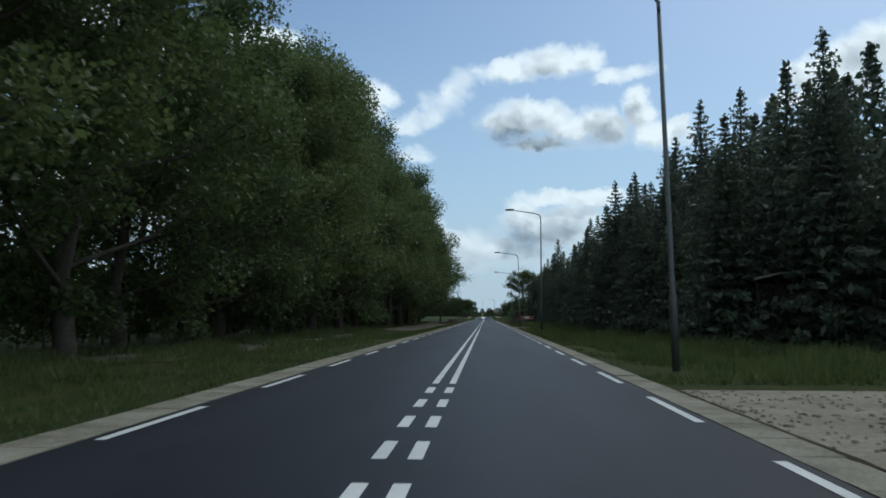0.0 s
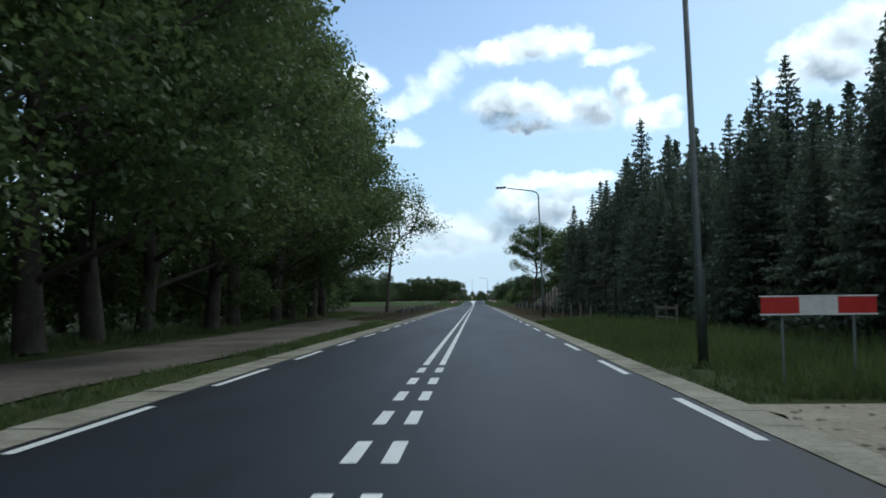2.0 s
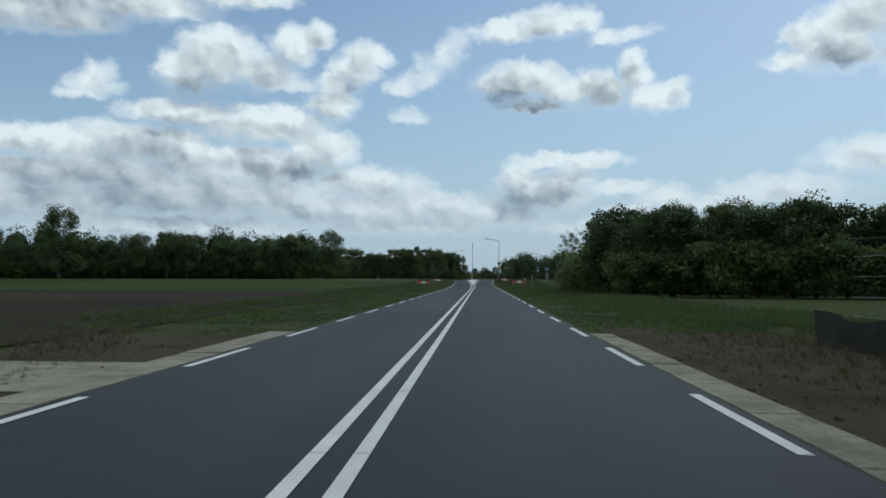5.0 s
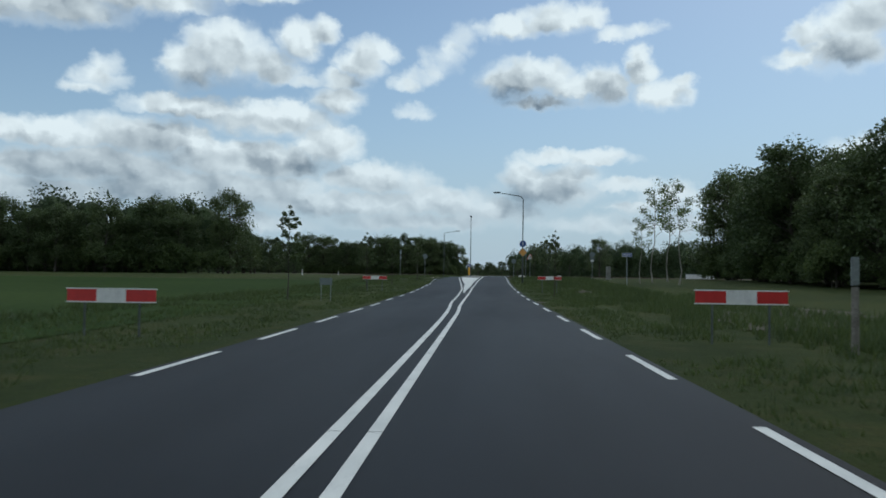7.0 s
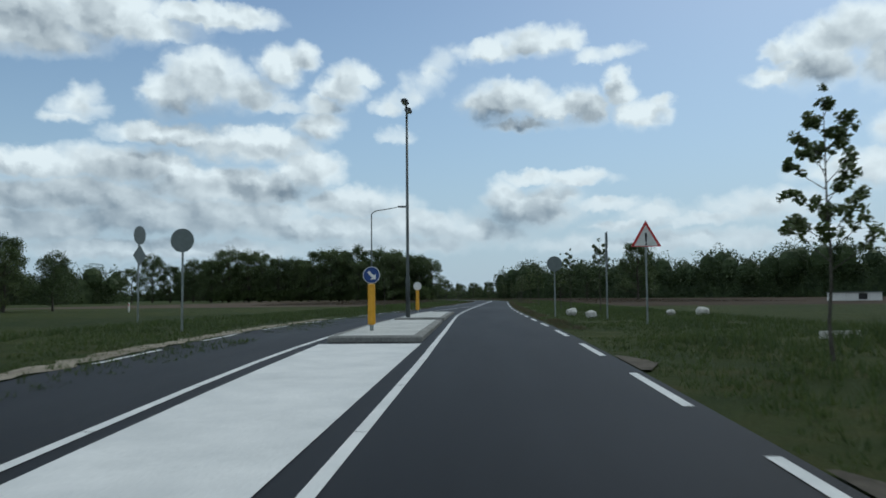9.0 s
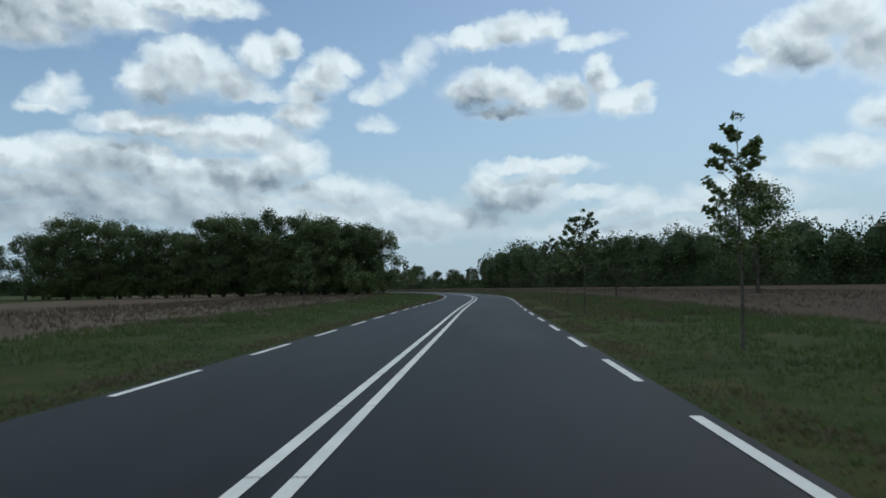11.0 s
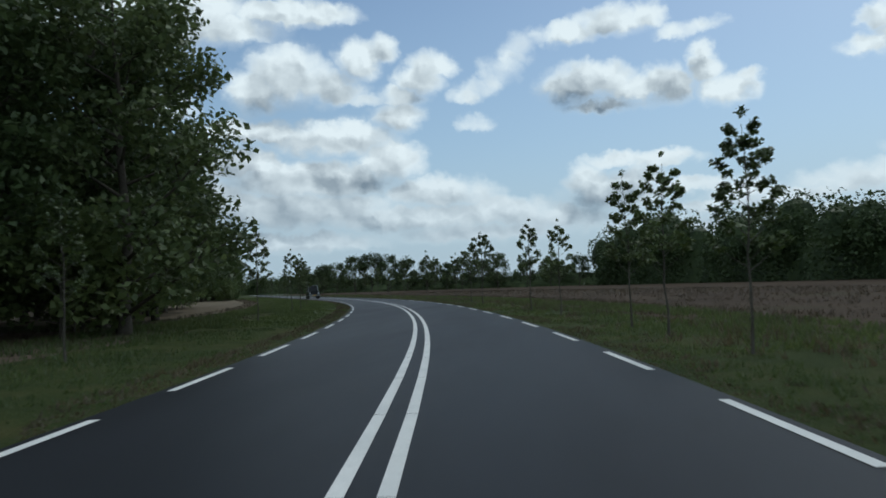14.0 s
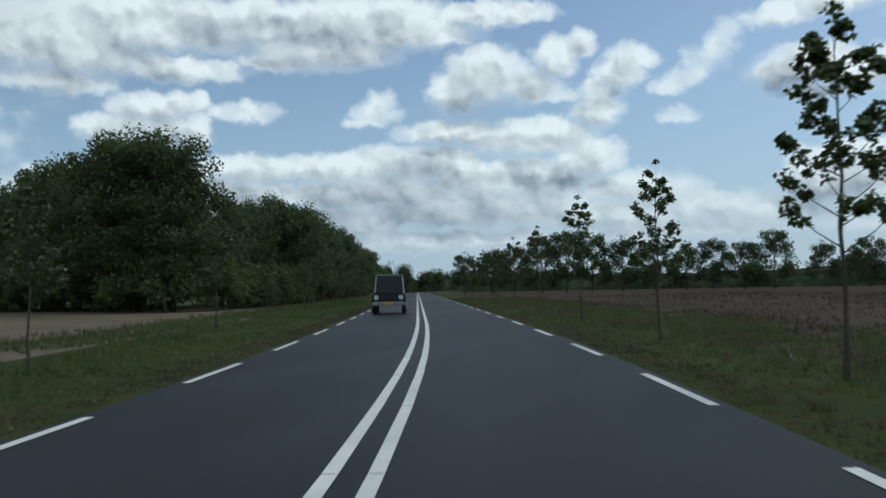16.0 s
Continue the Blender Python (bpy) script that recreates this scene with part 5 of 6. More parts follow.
def round_sign(root, z, r, face, rim="white", x=0.0):
    bm = bmesh.new()
    plate(bm, disc(x, z, r), 0.02)
    p = part("sign_plate", bm, rim, root)
    bm = bmesh.new()
    plate(bm, disc(x, z, r * 0.93), 0.004, -0.005)
    part("sign_face", bm, face, p)
    return p


# plates on the lamp post before the junction
sg = empty("priority_signs", at(349.4, 4.35, heading(349.4)) @ Matrix.Translation((0, -0.12, 0)), "round blue arrow sign above an orange diamond on a lamp post", "road sign")
p = round_sign(sg, 3.55, 0.32, "blue")
bm = bmesh.new()
plate(bm, [(-0.025, 3.36), (0.025, 3.36), (0.025, 3.6), (0.09, 3.6), (0, 3.76), (-0.09, 3.6), (-0.025, 3.6)], 0.003, -0.009)
part("arrow", bm, "white", p, "white arrow")
bm = bmesh.new()
plate(bm, [(-0.42, 2.78), (0, 2.36), (0.42, 2.78), (0, 3.20)], 0.02)
d = part("diamond_plate", bm, "sign_back", sg, "grey sign plate with a dark rim")
bm = bmesh.new()
plate(bm, [(-0.36, 2.78), (0, 2.42), (0.36, 2.78), (0, 3.14)], 0.004, -0.005)
part("diamond_face", bm, "orange", d, "orange diamond face")


def bollard(m, label):
    root = empty("island_bollard", m, label, "bollard", "island bollards")
    bm = bmesh.new()
    tube(bm, [(0, 0, 0), (0, 0, 0.16)], [0.05, 0.05], 12)
    part("foot", bm, "steel", root)
    bm = bmesh.new()
    tube(bm, [(0, 0, 0.15), (0, 0, 0.19), (0, 0, 0.3), (0, 0, 1.17), (0, 0, 1.2)], [0.07, 0.1, 0.1, 0.095, 0.06], 16)
    part("body", bm, "yellow", root, smooth=False)
    p = round_sign(root, 1.42, 0.22, "blue")
    bm = bmesh.new()
    plate(bm, [(0.11, 1.31), (0.11, 1.45), (0.065, 1.405), (-0.06, 1.53), (-0.11, 1.48), (0.015, 1.355), (-0.03, 1.31)], 0.003, -0.009)
    part("arrow", bm, "white", p, "white slanted arrow")
    return root


bollard(at(373.2, -1.42, heading(374), 0.92, 0.129), "yellow island bollard with a blue arrow disc")
bollard(at(393.6, -2.05, heading(394) + 180, 0.92, 0.129), "yellow island bollard with a blue disc facing away")


def post(m, h, r, label, name="wooden_post", group="posts", material="wood_post"):
    bm = bmesh.new()
    rr = random.Random(int(h * 1000))
    tube(bm, [(0, 0, -0.1), (rr.uniform(-0.01, 0.01), 0, h * 0.5), (0, rr.uniform(-0.01, 0.01), h - 0.015), (0, 0, h)], [r, r * 0.98, r * 0.95, r * 0.75], 9)
    ob = part(name, bm, material)
    ob.matrix_world = m
    return tagged(ob, label, "post", group)


for i in range(13):
    post(at(122 + 4.4 * i + rnd.uniform(-0.3, 0.3), 6.9 + rnd.uniform(-0.15, 0.15)) @ Matrix.Rotation(radians(rnd.uniform(-4, 4)), 4, "Y"), rnd.uniform(0.75, 0.95), 0.05, "weathered wooden verge post", group="verge posts by the site fence")
for i in range(8):
    post(at(179.2 + 4.4 * i + edge_rnd.uniform(-0.3, 0.3), 6.9 + edge_rnd.uniform(-0.15, 0.15)) @ Matrix.Rotation(radians(edge_rnd.uniform(-4, 4)), 4, "Y"), edge_rnd.uniform(0.75, 0.95), 0.05, "weathered wooden verge post", group="verge posts by the site fence")
for i in range(15):
    post(at(147 + 4.0 * i + rnd.uniform(-0.3, 0.3), -5.6 + rnd.uniform(-0.15, 0.15)) @ Matrix.Rotation(radians(rnd.uniform(-4, 4)), 4, "Y"), rnd.uniform(0.7, 0.9), 0.05, "weathered wooden verge post by the field", group="verge posts by the field")


def fence(s0, n, u, step, h):
    for i in range(n):
        a, b = road_pt(s0 + i * step, u), road_pt(s0 + (i + 1) * step, u)
        d = math.degrees(math.atan2(b[1] - a[1], b[0] - a[0]))
        root = empty("site_fence", Matrix.Translation(a) @ Matrix.Rotation(radians(d), 4, "Z"), "tall site fence bay with dark posts and one rail", "fence", "site fence bays")
        lean = rnd.uniform(-0.05, 0.05)
        bm = bmesh.new()
        tube(bm, [(0, 0, -0.1), (lean, rnd.uniform(-0.04, 0.04), h + rnd.uniform(0.1, 0.3))], [0.06, 0.05], 8)
        part("post", bm, "dark_wood", root)
        bm = bmesh.new()
        tube(bm, [(lean * 0.9, 0.05, h - 0.12), (step * 0.5, 0.06, h - 0.16), (step, 0.05, h - 0.12)], [0.028, 0.026, 0.028], 6)
        part("rail", bm, "dark_wood", root)
        bm = bmesh.new()
        for z in (0.45, 0.85, 1.25, 1.65):
            tube(bm, [(0, 0, z), (step, 0, z + rnd.uniform(-0.02, 0.02))], [0.006, 0.006], 4)
        part("wire", bm, "steel", root)


def low_screen(s0, s1, u, h, step=4.0):
    s, i = s0, 0
    while s < s1:
        a, b = road_pt(s, u), road_pt(s + step, u)
        L = math.hypot(b[0] - a[0], b[1] - a[1])
        bm = bmesh.new()
        k = 14
        rows = [[bm.verts.new((L * q / k, 0.05 * math.sin(q * 1.3 + i * 2) * z / h + 0.02 * math.sin(q * 3.1), z * (1 + 0.22 * noise.noise(Vector((s + L * q / k, u, 0.7)) * 0.9)) - 0.05 * (z > h * 0.9) * math.sin(math.pi * q / k))) for q in range(k + 1)] for z in (-0.05, h * 0.3, h * 0.65, h)]
        for r0, r1 in zip(rows[:-1], rows[1:]):
            for q in range(k):
                bm.faces.new((r0[q], r0[q + 1], r1[q + 1], r1[q]))
        bmesh.ops.solidify(bm, geom=bm.faces[:], thickness=0.006)
        ob = part("low_screen", bm, "screen")
        ob.matrix_world = Matrix.Translation(a) @ Matrix.Rotation(math.atan2(b[1] - a[1], b[0] - a[0]), 4, "Z")
        tagged(ob, "low dark netting screen behind the verge posts", "screen", "low netting screens")
        s += step
        i += 1


fence(123.4, 27, 8.4, 3.4, 2.1)
low_screen(118, 214, 7.15, 0.55)
low_screen(147, 207, -6.05, 0.42)


def heap(x0, y0, sx, sy, h, seed, label):
    v, f = [], []
    nx, ny = 40, 190
    off = Vector((seed * 7.1, 3.3, 0))
    for j in range(ny + 1):
        for i in range(nx + 1):
            a, b = i / nx * 2 - 1, j / ny * 2 - 1
            e = max(0.0, 1 - abs(a) ** 2.4) * max(0.0, 1 - abs(b) ** 4)
            p = Vector((a * sx * 0.35, b * sy * 0.35, 0)) + off
            z = h * e ** 0.55 * (0.80 + 0.42 * noise.noise(p * 0.55) + 0.16 * noise.noise(p * 1.9) + 0.07 * noise.noise(p * 5.0))
            v.append((x0 + a * sx, y0 + b * sy, max(-0.05, z - 0.05)))
    for j in range(ny):
        for i in range(nx):
            k = j * (nx + 1) + i
            f.append((k, k + 1, k + nx + 2, k + nx + 1))
    me = pydata("earth_mound", v, f)
    me.materials.append(M["rubble"])
    me.polygons.foreach_set("use_smooth", [True] * len(me.polygons))
    return tagged(new("earth_mound", me), label, "mound")


heap(12.7, 174, 3.6, 26.5, 3.3, 3, "long mound of brown sand and rubble behind the fence")


def boulder(m, r, seed):
    bm = bmesh.new()
    bmesh.ops.create_icosphere(bm, subdivisions=2, radius=r)
    for v in bm.verts:
        n = v.co.normalized()
        v.co *= 1 + 0.28 * noise.noise(n * 1.7 + Vector((seed * 3.1, 0, 0)))
        v.co.z *= 0.72
        v.co += Vector((0, 0, r * 0.5))
    ob = part("boulder", bm, "stone")
    ob.matrix_world = m
    return tagged(ob, "pale rounded boulder in the grass", "boulder", "boulders by the junction")


for i, (s, u, r) in enumerate(((391.7, 5.3, 0.27), (387.3, 5.6, 0.24), (389.6, 10.7, 0.30), (391.2, 9.7, 0.2))):
    boulder(at(s, u, 40 * i), r, i)


def road_sign(m, kind, h, label):
    root = empty("road_sign", m, label, "road sign")
    sign_pole(root, h - 0.05)
    if kind == "warning":
        for k, mt, dy in ((0.46, "red", 0.0), (0.36, "white", -0.006)):
            bm = bmesh.new()
            plate(bm, [(-k, h - 0.52 - 0.26 * k), (k, h - 0.52 - 0.26 * k), (0, h - 0.52 + 1.48 * k)], 0.018 if dy == 0 else 0.004, dy)
            p = part("sign_plate" if dy == 0 else "sign_face", bm, mt, root)
        bm = bmesh.new()
        plate(bm, [(-0.022, h - 0.50), (0.022, h - 0.50), (0.035, h - 0.22), (-0.035, h - 0.22)], 0.003, -0.010)
        plate(bm, disc(0, h - 0.565, 0.032, 12), 0.003, -0.010)
        part("exclamation_mark", bm, "black", root, "black exclamation mark")
    elif kind == "back":
        bm = bmesh.new()
        plate(bm, disc(0, h - 0.33, 0.33), 0.02)
        part("sign_plate", bm, "sign_back", root, "grey back of a round plate")
        bm = bmesh.new()
        for dz in (-0.15, 0.15):
            box(bm, 0, 0.035, h - 0.33 + dz, 0.34, 0.03, 0.035)
        part("bracket", bm, "steel", root)
    elif kind == "side":
        bm = bmesh.new()
        plate(bm, disc(0, h - 0.33, 0.33), 0.02)
        part("sign_plate", bm, "sign_back", root)
        bm = bmesh.new()
        plate(bm, [(-0.36, h - 1.05), (0, h - 1.42), (0.36, h - 1.05), (0, h - 0.68)], 0.02)
        part("diamond_plate", bm, "sign_back", root)
    elif kind == "plates":
        bm = bmesh.new()
        plate(bm, disc(0, h - 0.3, 0.3), 0.02)
        part("sign_plate", bm, "sign_back", root)
        for i, dz in enumerate((0.72, 0.98)):
            bm = bmesh.new()
            box(bm, 0, 0, h - dz, 0.55 - 0.2 * i, 0.02, 0.2, 0.003)
            part("sub_plate", bm, "sign_back" if i == 0 else "white", root)
    elif kind == "name":
        bm = bmesh.new()
        box(bm, 0, 0, h - 0.2, 0.62, 0.025, 0.24, 0.004)
        p = part("sign_plate", bm, "white", root)
        bm = bmesh.new()
        box(bm, 0, -0.014, h - 0.2, 0.58, 0.006, 0.20)
        part("sign_face", bm, "blue", p, "blue name plate")
        bm = bmesh.new()
        for i, w in enumerate((0.07, 0.05, 0.06, 0.05, 0.07, 0.05)):
            box(bm, -0.20 + 0.08 * i, -0.019, h - 0.2, w, 0.004, 0.07)
        part("lettering_bar", bm, "white", p, "white lettering bars")
    return root


road_sign(at(379.0, 6.2, heading(379)), "warning", 3.0, "triangular warning sign with an exclamation mark")
road_sign(at(384.6, 5.9, heading(384) + 84), "side", 3.3, "round and diamond sign seen edge on")
road_sign(at(376.1, -7.1, heading(376)), "back", 2.85, "round sign showing its grey back")
road_sign(at(382.0, -10.9, heading(383) + 78), "side", 3.5, "round and diamond sign on a thin pole")
road_sign(at(366.2, 12.6, heading(366) - 8), "plates", 3.1, "round sign with two plates below on a pole")
road_sign(at(389.0, 4.3, heading(389)), "back", 2.6, "low round sign turned away from the lane")
road_sign(at(344.7, 13.0, heading(344), 1.35), "name", 2.15, "blue street name plate on a pole")


# tall marker post with a grey sleeve
mk = empty("marker_post", at(289.7, 6.85, 0), "dark wooden marker post with a grey sleeve", "post")
bm = bmesh.new()
tube(bm, [(0, 0, -0.1), (0, 0, 1.05)], [0.06, 0.055], 10)
part("post", bm, "wood_post", mk)
bm = bmesh.new()
box(bm, 0, 0, 1.3, 0.13, 0.05, 0.46, 0.012)
part("sleeve", bm, "steel", mk, "grey sleeve")


def car(m, label):
    """A dark off-roader: body, cabin, glass, lamps, bumper and wheels."""
    root = empty("off_road_car", m, label, "car")
    bm = bmesh.new()
    box(bm, 0, 0, 0.78, 1.72, 4.1, 0.52, 0.08)
    box(bm, 0, -1.25, 1.05, 1.55, 1.35, 0.14, 0.05)
    part("body", bm, "car_paint", root)
    bm = bmesh.new()
    lo = [(-0.82, -0.62), (0.82, -0.62), (0.82, 2.0), (-0.82, 2.0)]
    hi = [(-0.70, -0.35), (0.70, -0.35), (0.72, 1.9), (-0.72, 1.9)]
    a = [bm.verts.new((x, y, 1.02)) for x, y in lo]
    b = [bm.verts.new((x, y, 2.02)) for x, y in hi]
    bm.faces.new(b)
    for i in range(4):
        bm.faces.new((a[i], a[(i + 1) % 4], b[(i + 1) % 4], b[i]))
    part("cabin", bm, "car_paint", root)
    bm = bmesh.new()
    v = [bm.verts.new(p) for p in ((-0.72, -0.605, 1.1), (0.72, -0.605, 1.1), (0.63, -0.385, 1.90), (-0.63, -0.385, 1.90))]
    bm.faces.new(v)
    bmesh.ops.solidify(bm, geom=bm.faces[:], thickness=0.01)
    part("windscreen", bm, "glass", root, "dark windscreen")
    bm = bmesh.new()
    box(bm, 0, 0.8, 2.06, 1.46, 2.3, 0.07, 0.02)
    part("roof_rack", bm, "steel", root, "pale roof edge")
    for k in (-1, 1):
        bm = bmesh.new()
        tube(bm, [(k * 0.79, -0.66, 1.04), (k * 0.70, -0.42, 1.98)], [0.045, 0.045], 6)
        part("screen_pillar", bm, "steel", root, "pale windscreen pillar")
    bm = bmesh.new()
    box(bm, 0, -2.1, 0.55, 1.74, 0.18, 0.2, 0.05)
    part("bumper", bm, "steel", root)
    bm = bmesh.new()
    box(bm, 0, -2.06, 0.85, 0.9, 0.04, 0.24, 0.02)
    part("grille", bm, "black", root)
    bm = bmesh.new()
    box(bm, 0, -2.2, 0.56, 0.5, 0.01, 0.1)
    part("number_plate", bm, "yellow", root)
    for k in (-1, 1):
        bm = bmesh.new()
        tube(bm, [(k * 0.64, -2.04, 0.86), (k * 0.64, -2.08, 0.86)], [0.13, 0.12], 16)
        part("headlamp", bm, "light_lens", root, "round clear headlamp")
        bm = bmesh.new()
        box(bm, k * 0.95, -0.55, 1.18, 0.2, 0.08, 0.15, 0.03)
        part("mirror", bm, "black", root)
        for y in (-1.3, 1.3):
            bm = bmesh.new()
            tube(bm, [(k * 0.66, y, 0.37), (k * 0.69, y, 0.37), (k * 0.87, y, 0.37), (k * 0.89, y, 0.37)], [0.33, 0.37, 0.37, 0.33], 22)
            w = part("wheel", bm, "black", root, "black tyre")
            bm = bmesh.new()
            tube(bm, [(k * 0.885, y, 0.37), (k * 0.905, y, 0.37)], [0.21, 0.19], 16)
            part("rim", bm, "steel", w)
    return root


car(at(665.8, -1.55, heading(666), 0.93, 0.0), "dark off-road car with a pale roof edge on the far lane")


def farmhouse(m, label):
    root = empty("farmhouse", m, label, "house")
    bm = bmesh.new()
    box(bm, 0, 0, 1.4, 14, 8, 2.8)
    part("wall", bm, "brick", root)
    bm = bmesh.new()
    a = [bm.verts.new(p) for p in ((-7.4, -4.5, 2.7), (7.4, -4.5, 2.7), (7.4, 4.5, 2.7), (-7.4, 4.5, 2.7))]
    b = [bm.verts.new(p) for p in ((-6.0, 0, 6.6), (6.0, 0, 6.6))]
    for f in ((a[0], a[1], b[1], b[0]), (a[2], a[3], b[0], b[1]), (a[1], a[2], b[1]), (a[3], a[0], b[0]), (a[3], a[2], a[1], a[0])):
        bm.faces.new(f)
    part("roof", bm, "tile_roof", root, "orange tiled roof")
    for x in (-4.5, -1.5, 1.5, 4.5):
        bm = bmesh.new()
        box(bm, x, -4.03, 1.5, 1.1, 0.1, 1.2)
        w = part("window", bm, "white", root)
        bm = bmesh.new()
        box(bm, x, -4.09, 1.5, 0.9, 0.04, 1.0)
        part("pane", bm, "glass", w)
    bm = bmesh.new()
    box(bm, 2.2, 0.4, 6.6, 0.7, 0.7, 1.2)
    part("chimney", bm, "brick", root)
    return root


farmhouse(at_xy(-100, 350, -15, 0.5), "low farmhouse with an orange tiled roof across the field")

# ---------------------------------------------------------------- small things by the road


def shed(m, label):
    """A dark timber shelter with an overhanging, slightly bowed roof."""
    root = empty("shed", m, label, "shed")
    for x in (-1.5, 1.5):
        bm = bmesh.new()
        box(bm, x, 2.0, 1.2, 0.08, 4.0, 2.5)
        part("side_wall", bm, "dark_wood", root)
    for i in range(16):
        bm = bmesh.new()
        box(bm, -1.43 + 0.19 * i, 0.4, 1.2, 0.178, 0.03, 2.4, 0.004)
        part("board", bm, "dark_wood", root)
    bm = bmesh.new()
    box(bm, 0, 4.0, 1.2, 3.0, 0.06, 2.4)
    part("back_wall", bm, "dark_wood", root)
    bm = bmesh.new()
    n = 10
    lo = [[bm.verts.new((-1.75 + 3.5 * i / n, y, 2.5 + 0.30 * math.sin(math.pi * i / n) + dz)) for i in range(n + 1)] for y, dz in ((-0.25, 0), (4.3, 0), (4.3, 0.06), (-0.25, 0.06))]
    for k in range(4):
        for i in range(n):
            bm.faces.new((lo[k][i], lo[k][i + 1], lo[(k + 1) % 4][i + 1], lo[(k + 1) % 4][i]))
    part("roof", bm, "screen", root, "dark felt roof")
    bm = bmesh.new()
    rim = []
    for i in range(n + 1):
        x, z = -1.75 + 3.5 * i / n, 2.5 + 0.30 * math.sin(math.pi * i / n)
        rim.append([bm.verts.new((x, y, z + dz)) for y, dz in ((-0.29, -0.01), (-0.26, -0.01), (-0.26, 0.07), (-0.29, 0.07))])
    for p, q in zip(rim[:-1], rim[1:]):
        for k in range(4):
            bm.faces.new((p[k], q[k], q[(k + 1) % 4], p[(k + 1) % 4]))
    part("fascia", bm, "wood_post", root, "pale weathered roof edge")
    return root


shed(at_xy(12.3, 30.0, -6), "dark timber shed under the spruces beside the entrance")
ws = empty("warning_plate", at_xy(13.0, 29.2, -6), "small yellow triangular plate on a short post", "sign")
bm = bmesh.new()
tube(bm, [(0, 0.03, 0), (0, 0.03, 2.1)], [0.02, 0.02], 8)
part("post", bm, "steel", ws)
bm = bmesh.new()
plate(bm, [(-0.19, 1.82), (0.19, 1.82), (0, 2.14)], 0.012)
tr_plate = part("sign_plate", bm, "black", ws)
bm = bmesh.new()
plate(bm, [(-0.15, 1.84), (0.15, 1.84), (0, 2.09)], 0.004, -0.005)
part("sign_face", bm, "yellow", tr_plate, "yellow face")

# small pale plate on two thin posts in the verge
sp = empty("verge_plate", at(309.4, -5.64, heading(309)), "small pale grey plate on two thin posts", "sign")
for k in (-1, 1):
    bm = bmesh.new()
    tube(bm, [(k * 0.2, 0.03, 0), (k * 0.2, 0.03, 0.98)], [0.018, 0.018], 8)
    part("post", bm, "steel", sp)
bm = bmesh.new()
box(bm, 0, 0, 0.81, 0.52, 0.02, 0.27, 0.004)
part("plate", bm, "sign_back", sp)


def verge_marker(m, label):
    root = empty("verge_marker", m, label, "marker post", "white verge markers")
    bm = bmesh.new()
    box(bm, 0, 0, 0.33, 0.11, 0.09, 0.72, 0.015)
    part("body", bm, "white", root)
    bm = bmesh.new()
    box(bm, 0, -0.048, 0.52, 0.07, 0.008, 0.13, 0.002)
    part("reflector", bm, "red", root, "red reflector")
    return root


for x, y in ((-22.0, 375.7), (-24.6, 414.5)):
    verge_marker(at_xy(x, y), "short white marker post at the meadow's edge")

# concrete pillar and pale kerb pieces at the junction
bm = bmesh.new()
box(bm, 0, 0, 0.75, 0.45, 0.4, 1.5, 0.03)
pl = part("concrete_pillar", bm, "kerb")
pl.matrix_world = at(368.4, 14.7, 12)
tagged(pl, "weathered grey concrete gate pillar", "pillar")
for s, u in ((371.5, 8.6), (373.0, 11.6)):
    bm = bmesh.new()
    box(bm, 0, 0, 0.06, 0.9, 0.14, 0.16, 0.02)
    kb = part("kerbstone", bm, "stone")
    kb.matrix_world = at(s, u, heading(s) + rnd.uniform(-12, 12))
    tagged(kb, "pale loose kerbstone lying in the grass", "kerbstone", "kerbstones at the junction")

# braced corner post of the field fence
bp = empty("braced_post", at(181.5, -5.66, 0), "weathered fence post with a slanting brace", "post")
bm = bmesh.new()
tube(bm, [(0, 0, -0.1), (0, 0, 0.86)], [0.05, 0.045], 9)
part("post", bm, "wood_post", bp)
bm = bmesh.new()
tube(bm, [(-0.42, -0.1, 0.0), (0, 0, 0.78)], [0.035, 0.032], 8)
part("brace", bm, "wood_post", bp)

# small worn concrete blocks behind the verge posts
for x, y, w in ((-6.4, 157.1, 0.75), (-6.6, 160.2, 0.5)):
    bm = bmesh.new()
    box(bm, 0, 0, 0.18, w, 0.35, 0.42, 0.04)
    cb = part("concrete_block", bm, "kerb")
    cb.matrix_world = at_xy(x, y, 12)
    tagged(cb, "worn concrete block in the bare verge", "block", "concrete blocks by the field")

# grey service post beside the paved entrance
gp = empty("service_post", at(84.7, 9.4, heading(84)), "slim grey service post with a small box", "post")
bm = bmesh.new()
tube(bm, [(0, 0, -0.05), (0, 0, 1.9)], [0.04, 0.035], 9)
part("pole", bm, "steel", gp)
bm = bmesh.new()
box(bm, 0.05, 0, 0.55, 0.42, 0.2, 0.75, 0.02)
part("box", bm, "sign_back", gp, "grey cabinet box")


def low_gate(m, label):
    root = empty("low_gate", m, label, "gate")
    for y in (0.0, 1.7, 3.4):
        bm = bmesh.new()
        tube(bm, [(0, y, -0.05), (0, y, 0.95)], [0.05, 0.045], 9)
        part("post", bm, "wood_post", root)
    for z in (0.4, 0.78):
        bm = bmesh.new()
        box(bm, -0.05, 1.7, z, 0.035, 3.5, 0.09, 0.008)
        part("rail", bm, "wood_post", root)
    return root


low_gate(at(110.3, 8.4, heading(110)), "low weathered wooden gate before the spruces")


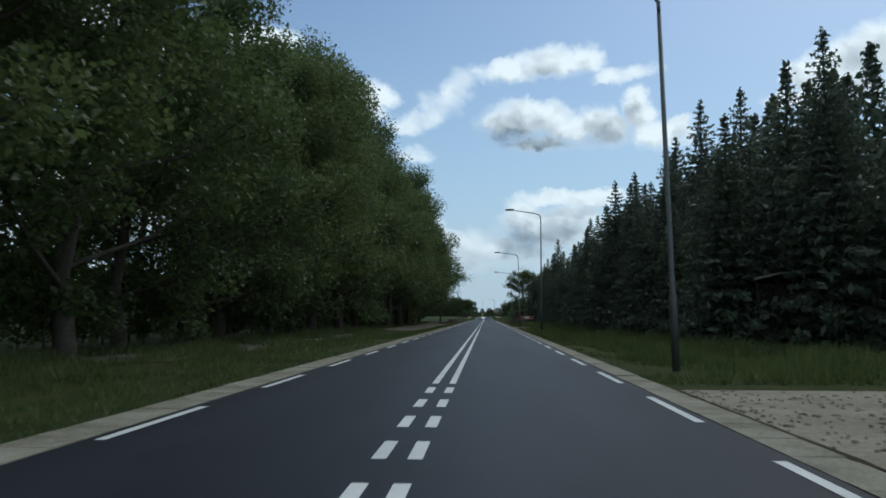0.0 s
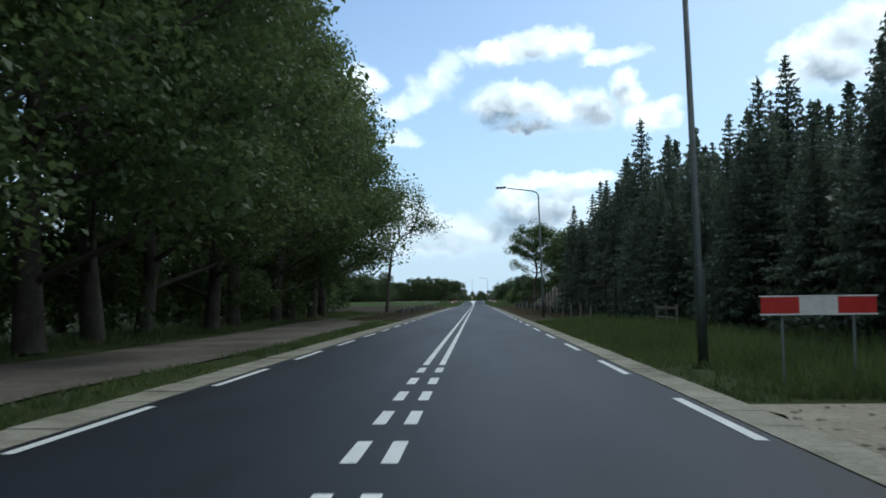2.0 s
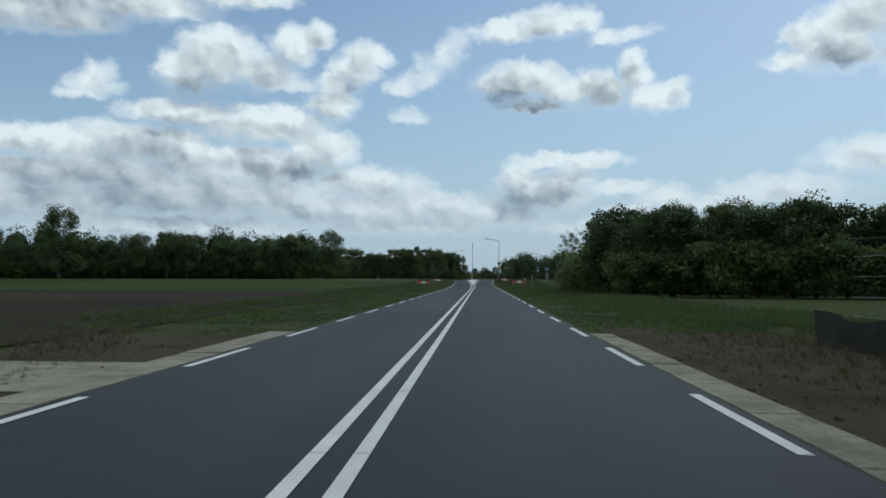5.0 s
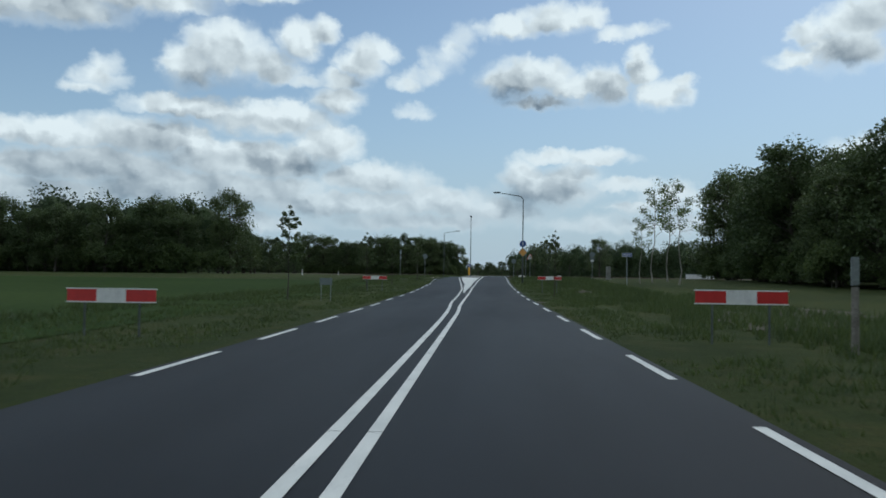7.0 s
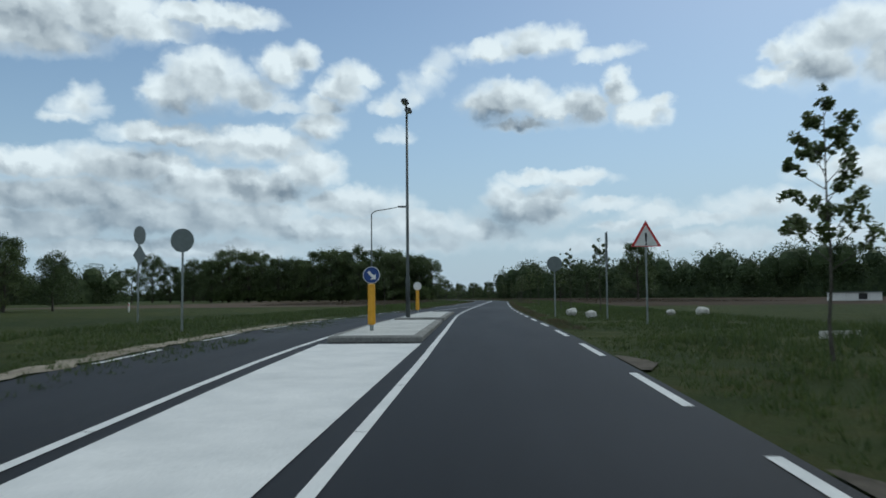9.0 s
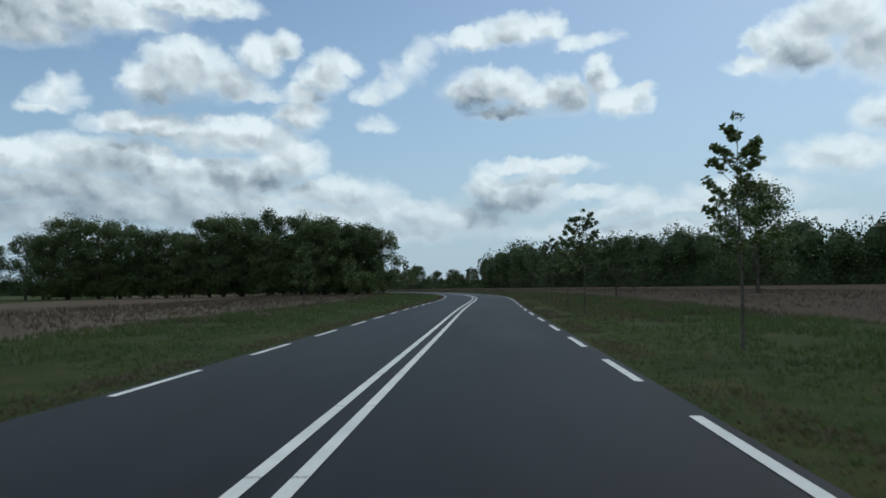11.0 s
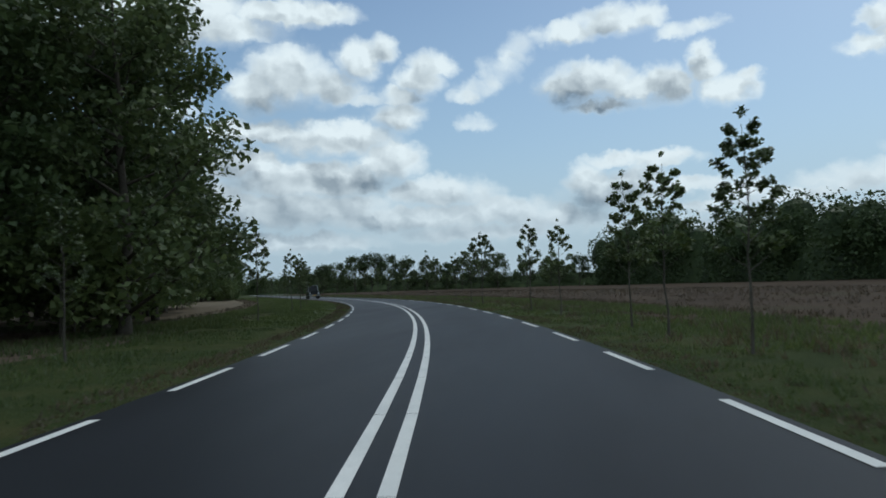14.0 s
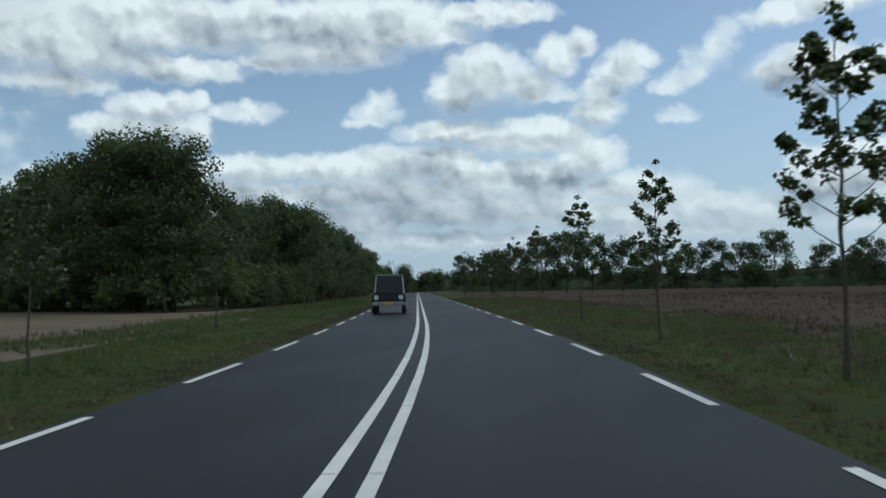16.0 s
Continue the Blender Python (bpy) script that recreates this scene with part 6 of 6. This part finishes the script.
def field_shelter(m, label):
    """A long, low shelter with pale sheet walls and a flat roof."""
    root = empty("field_shelter", m, label, "shelter")
    for x in (-2.7, 0.0, 2.7):
        bm = bmesh.new()
        box(bm, x, 0, 0.72, 2.66, 2.2, 1.35, 0.02)
        part("wall_panel", bm, "white", root)
    bm = bmesh.new()
    box(bm, 0, 0, 1.47, 8.5, 2.7, 0.12, 0.02)
    part("roof", bm, "sign_back", root, "grey flat roof")
    # black panel on the closed wall paints the shade inside a hatch
    bm = bmesh.new()
    box(bm, 1.2, -1.12, 0.75, 1.3, 0.04, 1.0, 0.01)
    part("opening", bm, "black", root, "black panel standing in for the shade of an open hatch")
    return root


field_shelter(at_xy(48, 452, -20, 0.72), "low pale field shelter at the edge of the heath")


def clods(n, s0, s1, u0, u1, label, material, seed):
    """Small flattened lumps strewn over bare ground."""
    r = random.Random(seed)
    v, f = [], []
    for _ in range(n):
        x, y, z = road_pt(r.uniform(s0, s1), u0 + (u1 - u0) * r.random() ** 1.4)
        q, h, a, k = 0.018 + 0.055 * r.random() ** 2.5, r.uniform(0.006, 0.022), r.uniform(0, 6.28), len(v)
        ring = [(x + math.cos(a + i * 1.2566) * q * r.uniform(0.7, 1.25), y + math.sin(a + i * 1.2566) * q * r.uniform(0.7, 1.25)) for i in range(5)]
        v += [(px, py, z - 0.012) for px, py in ring] + [(x + (px - x) * 0.6, y + (py - y) * 0.6, z + h) for px, py in ring]
        f += [(k + i, k + (i + 1) % 5, k + 5 + (i + 1) % 5, k + 5 + i) for i in range(5)] + [tuple(range(k + 5, k + 10))]
    me = pydata("clods", v, f)
    me.materials.append(M[material])
    return tagged(new("clods", me), label, "clods", "", "stuff")


clods(900, 2.6, 13.0, 3.8, 13.0, "small pale clods on the sandy entrance", "sand", 5)
clods(70, 2.6, 13.0, 3.8, 12.0, "dark leaves and clods on the sandy entrance", "dirt", 11)
clods(160, 80.8, 88.4, 3.8, 10.0, "small clods on the paved side entrance", "sand", 6)
clods(500, 128, 214, 3.75, 6.4, "small clods of earth on the bare verge", "brown_verge", 7)
clods(400, 132, 212, -6.0, -3.7, "small clods of earth on the bare verge", "brown_verge", 8)
clods(260, 296, 311, 7.4, 12.5, "clods of earth on the bare patch", "dirt", 9)
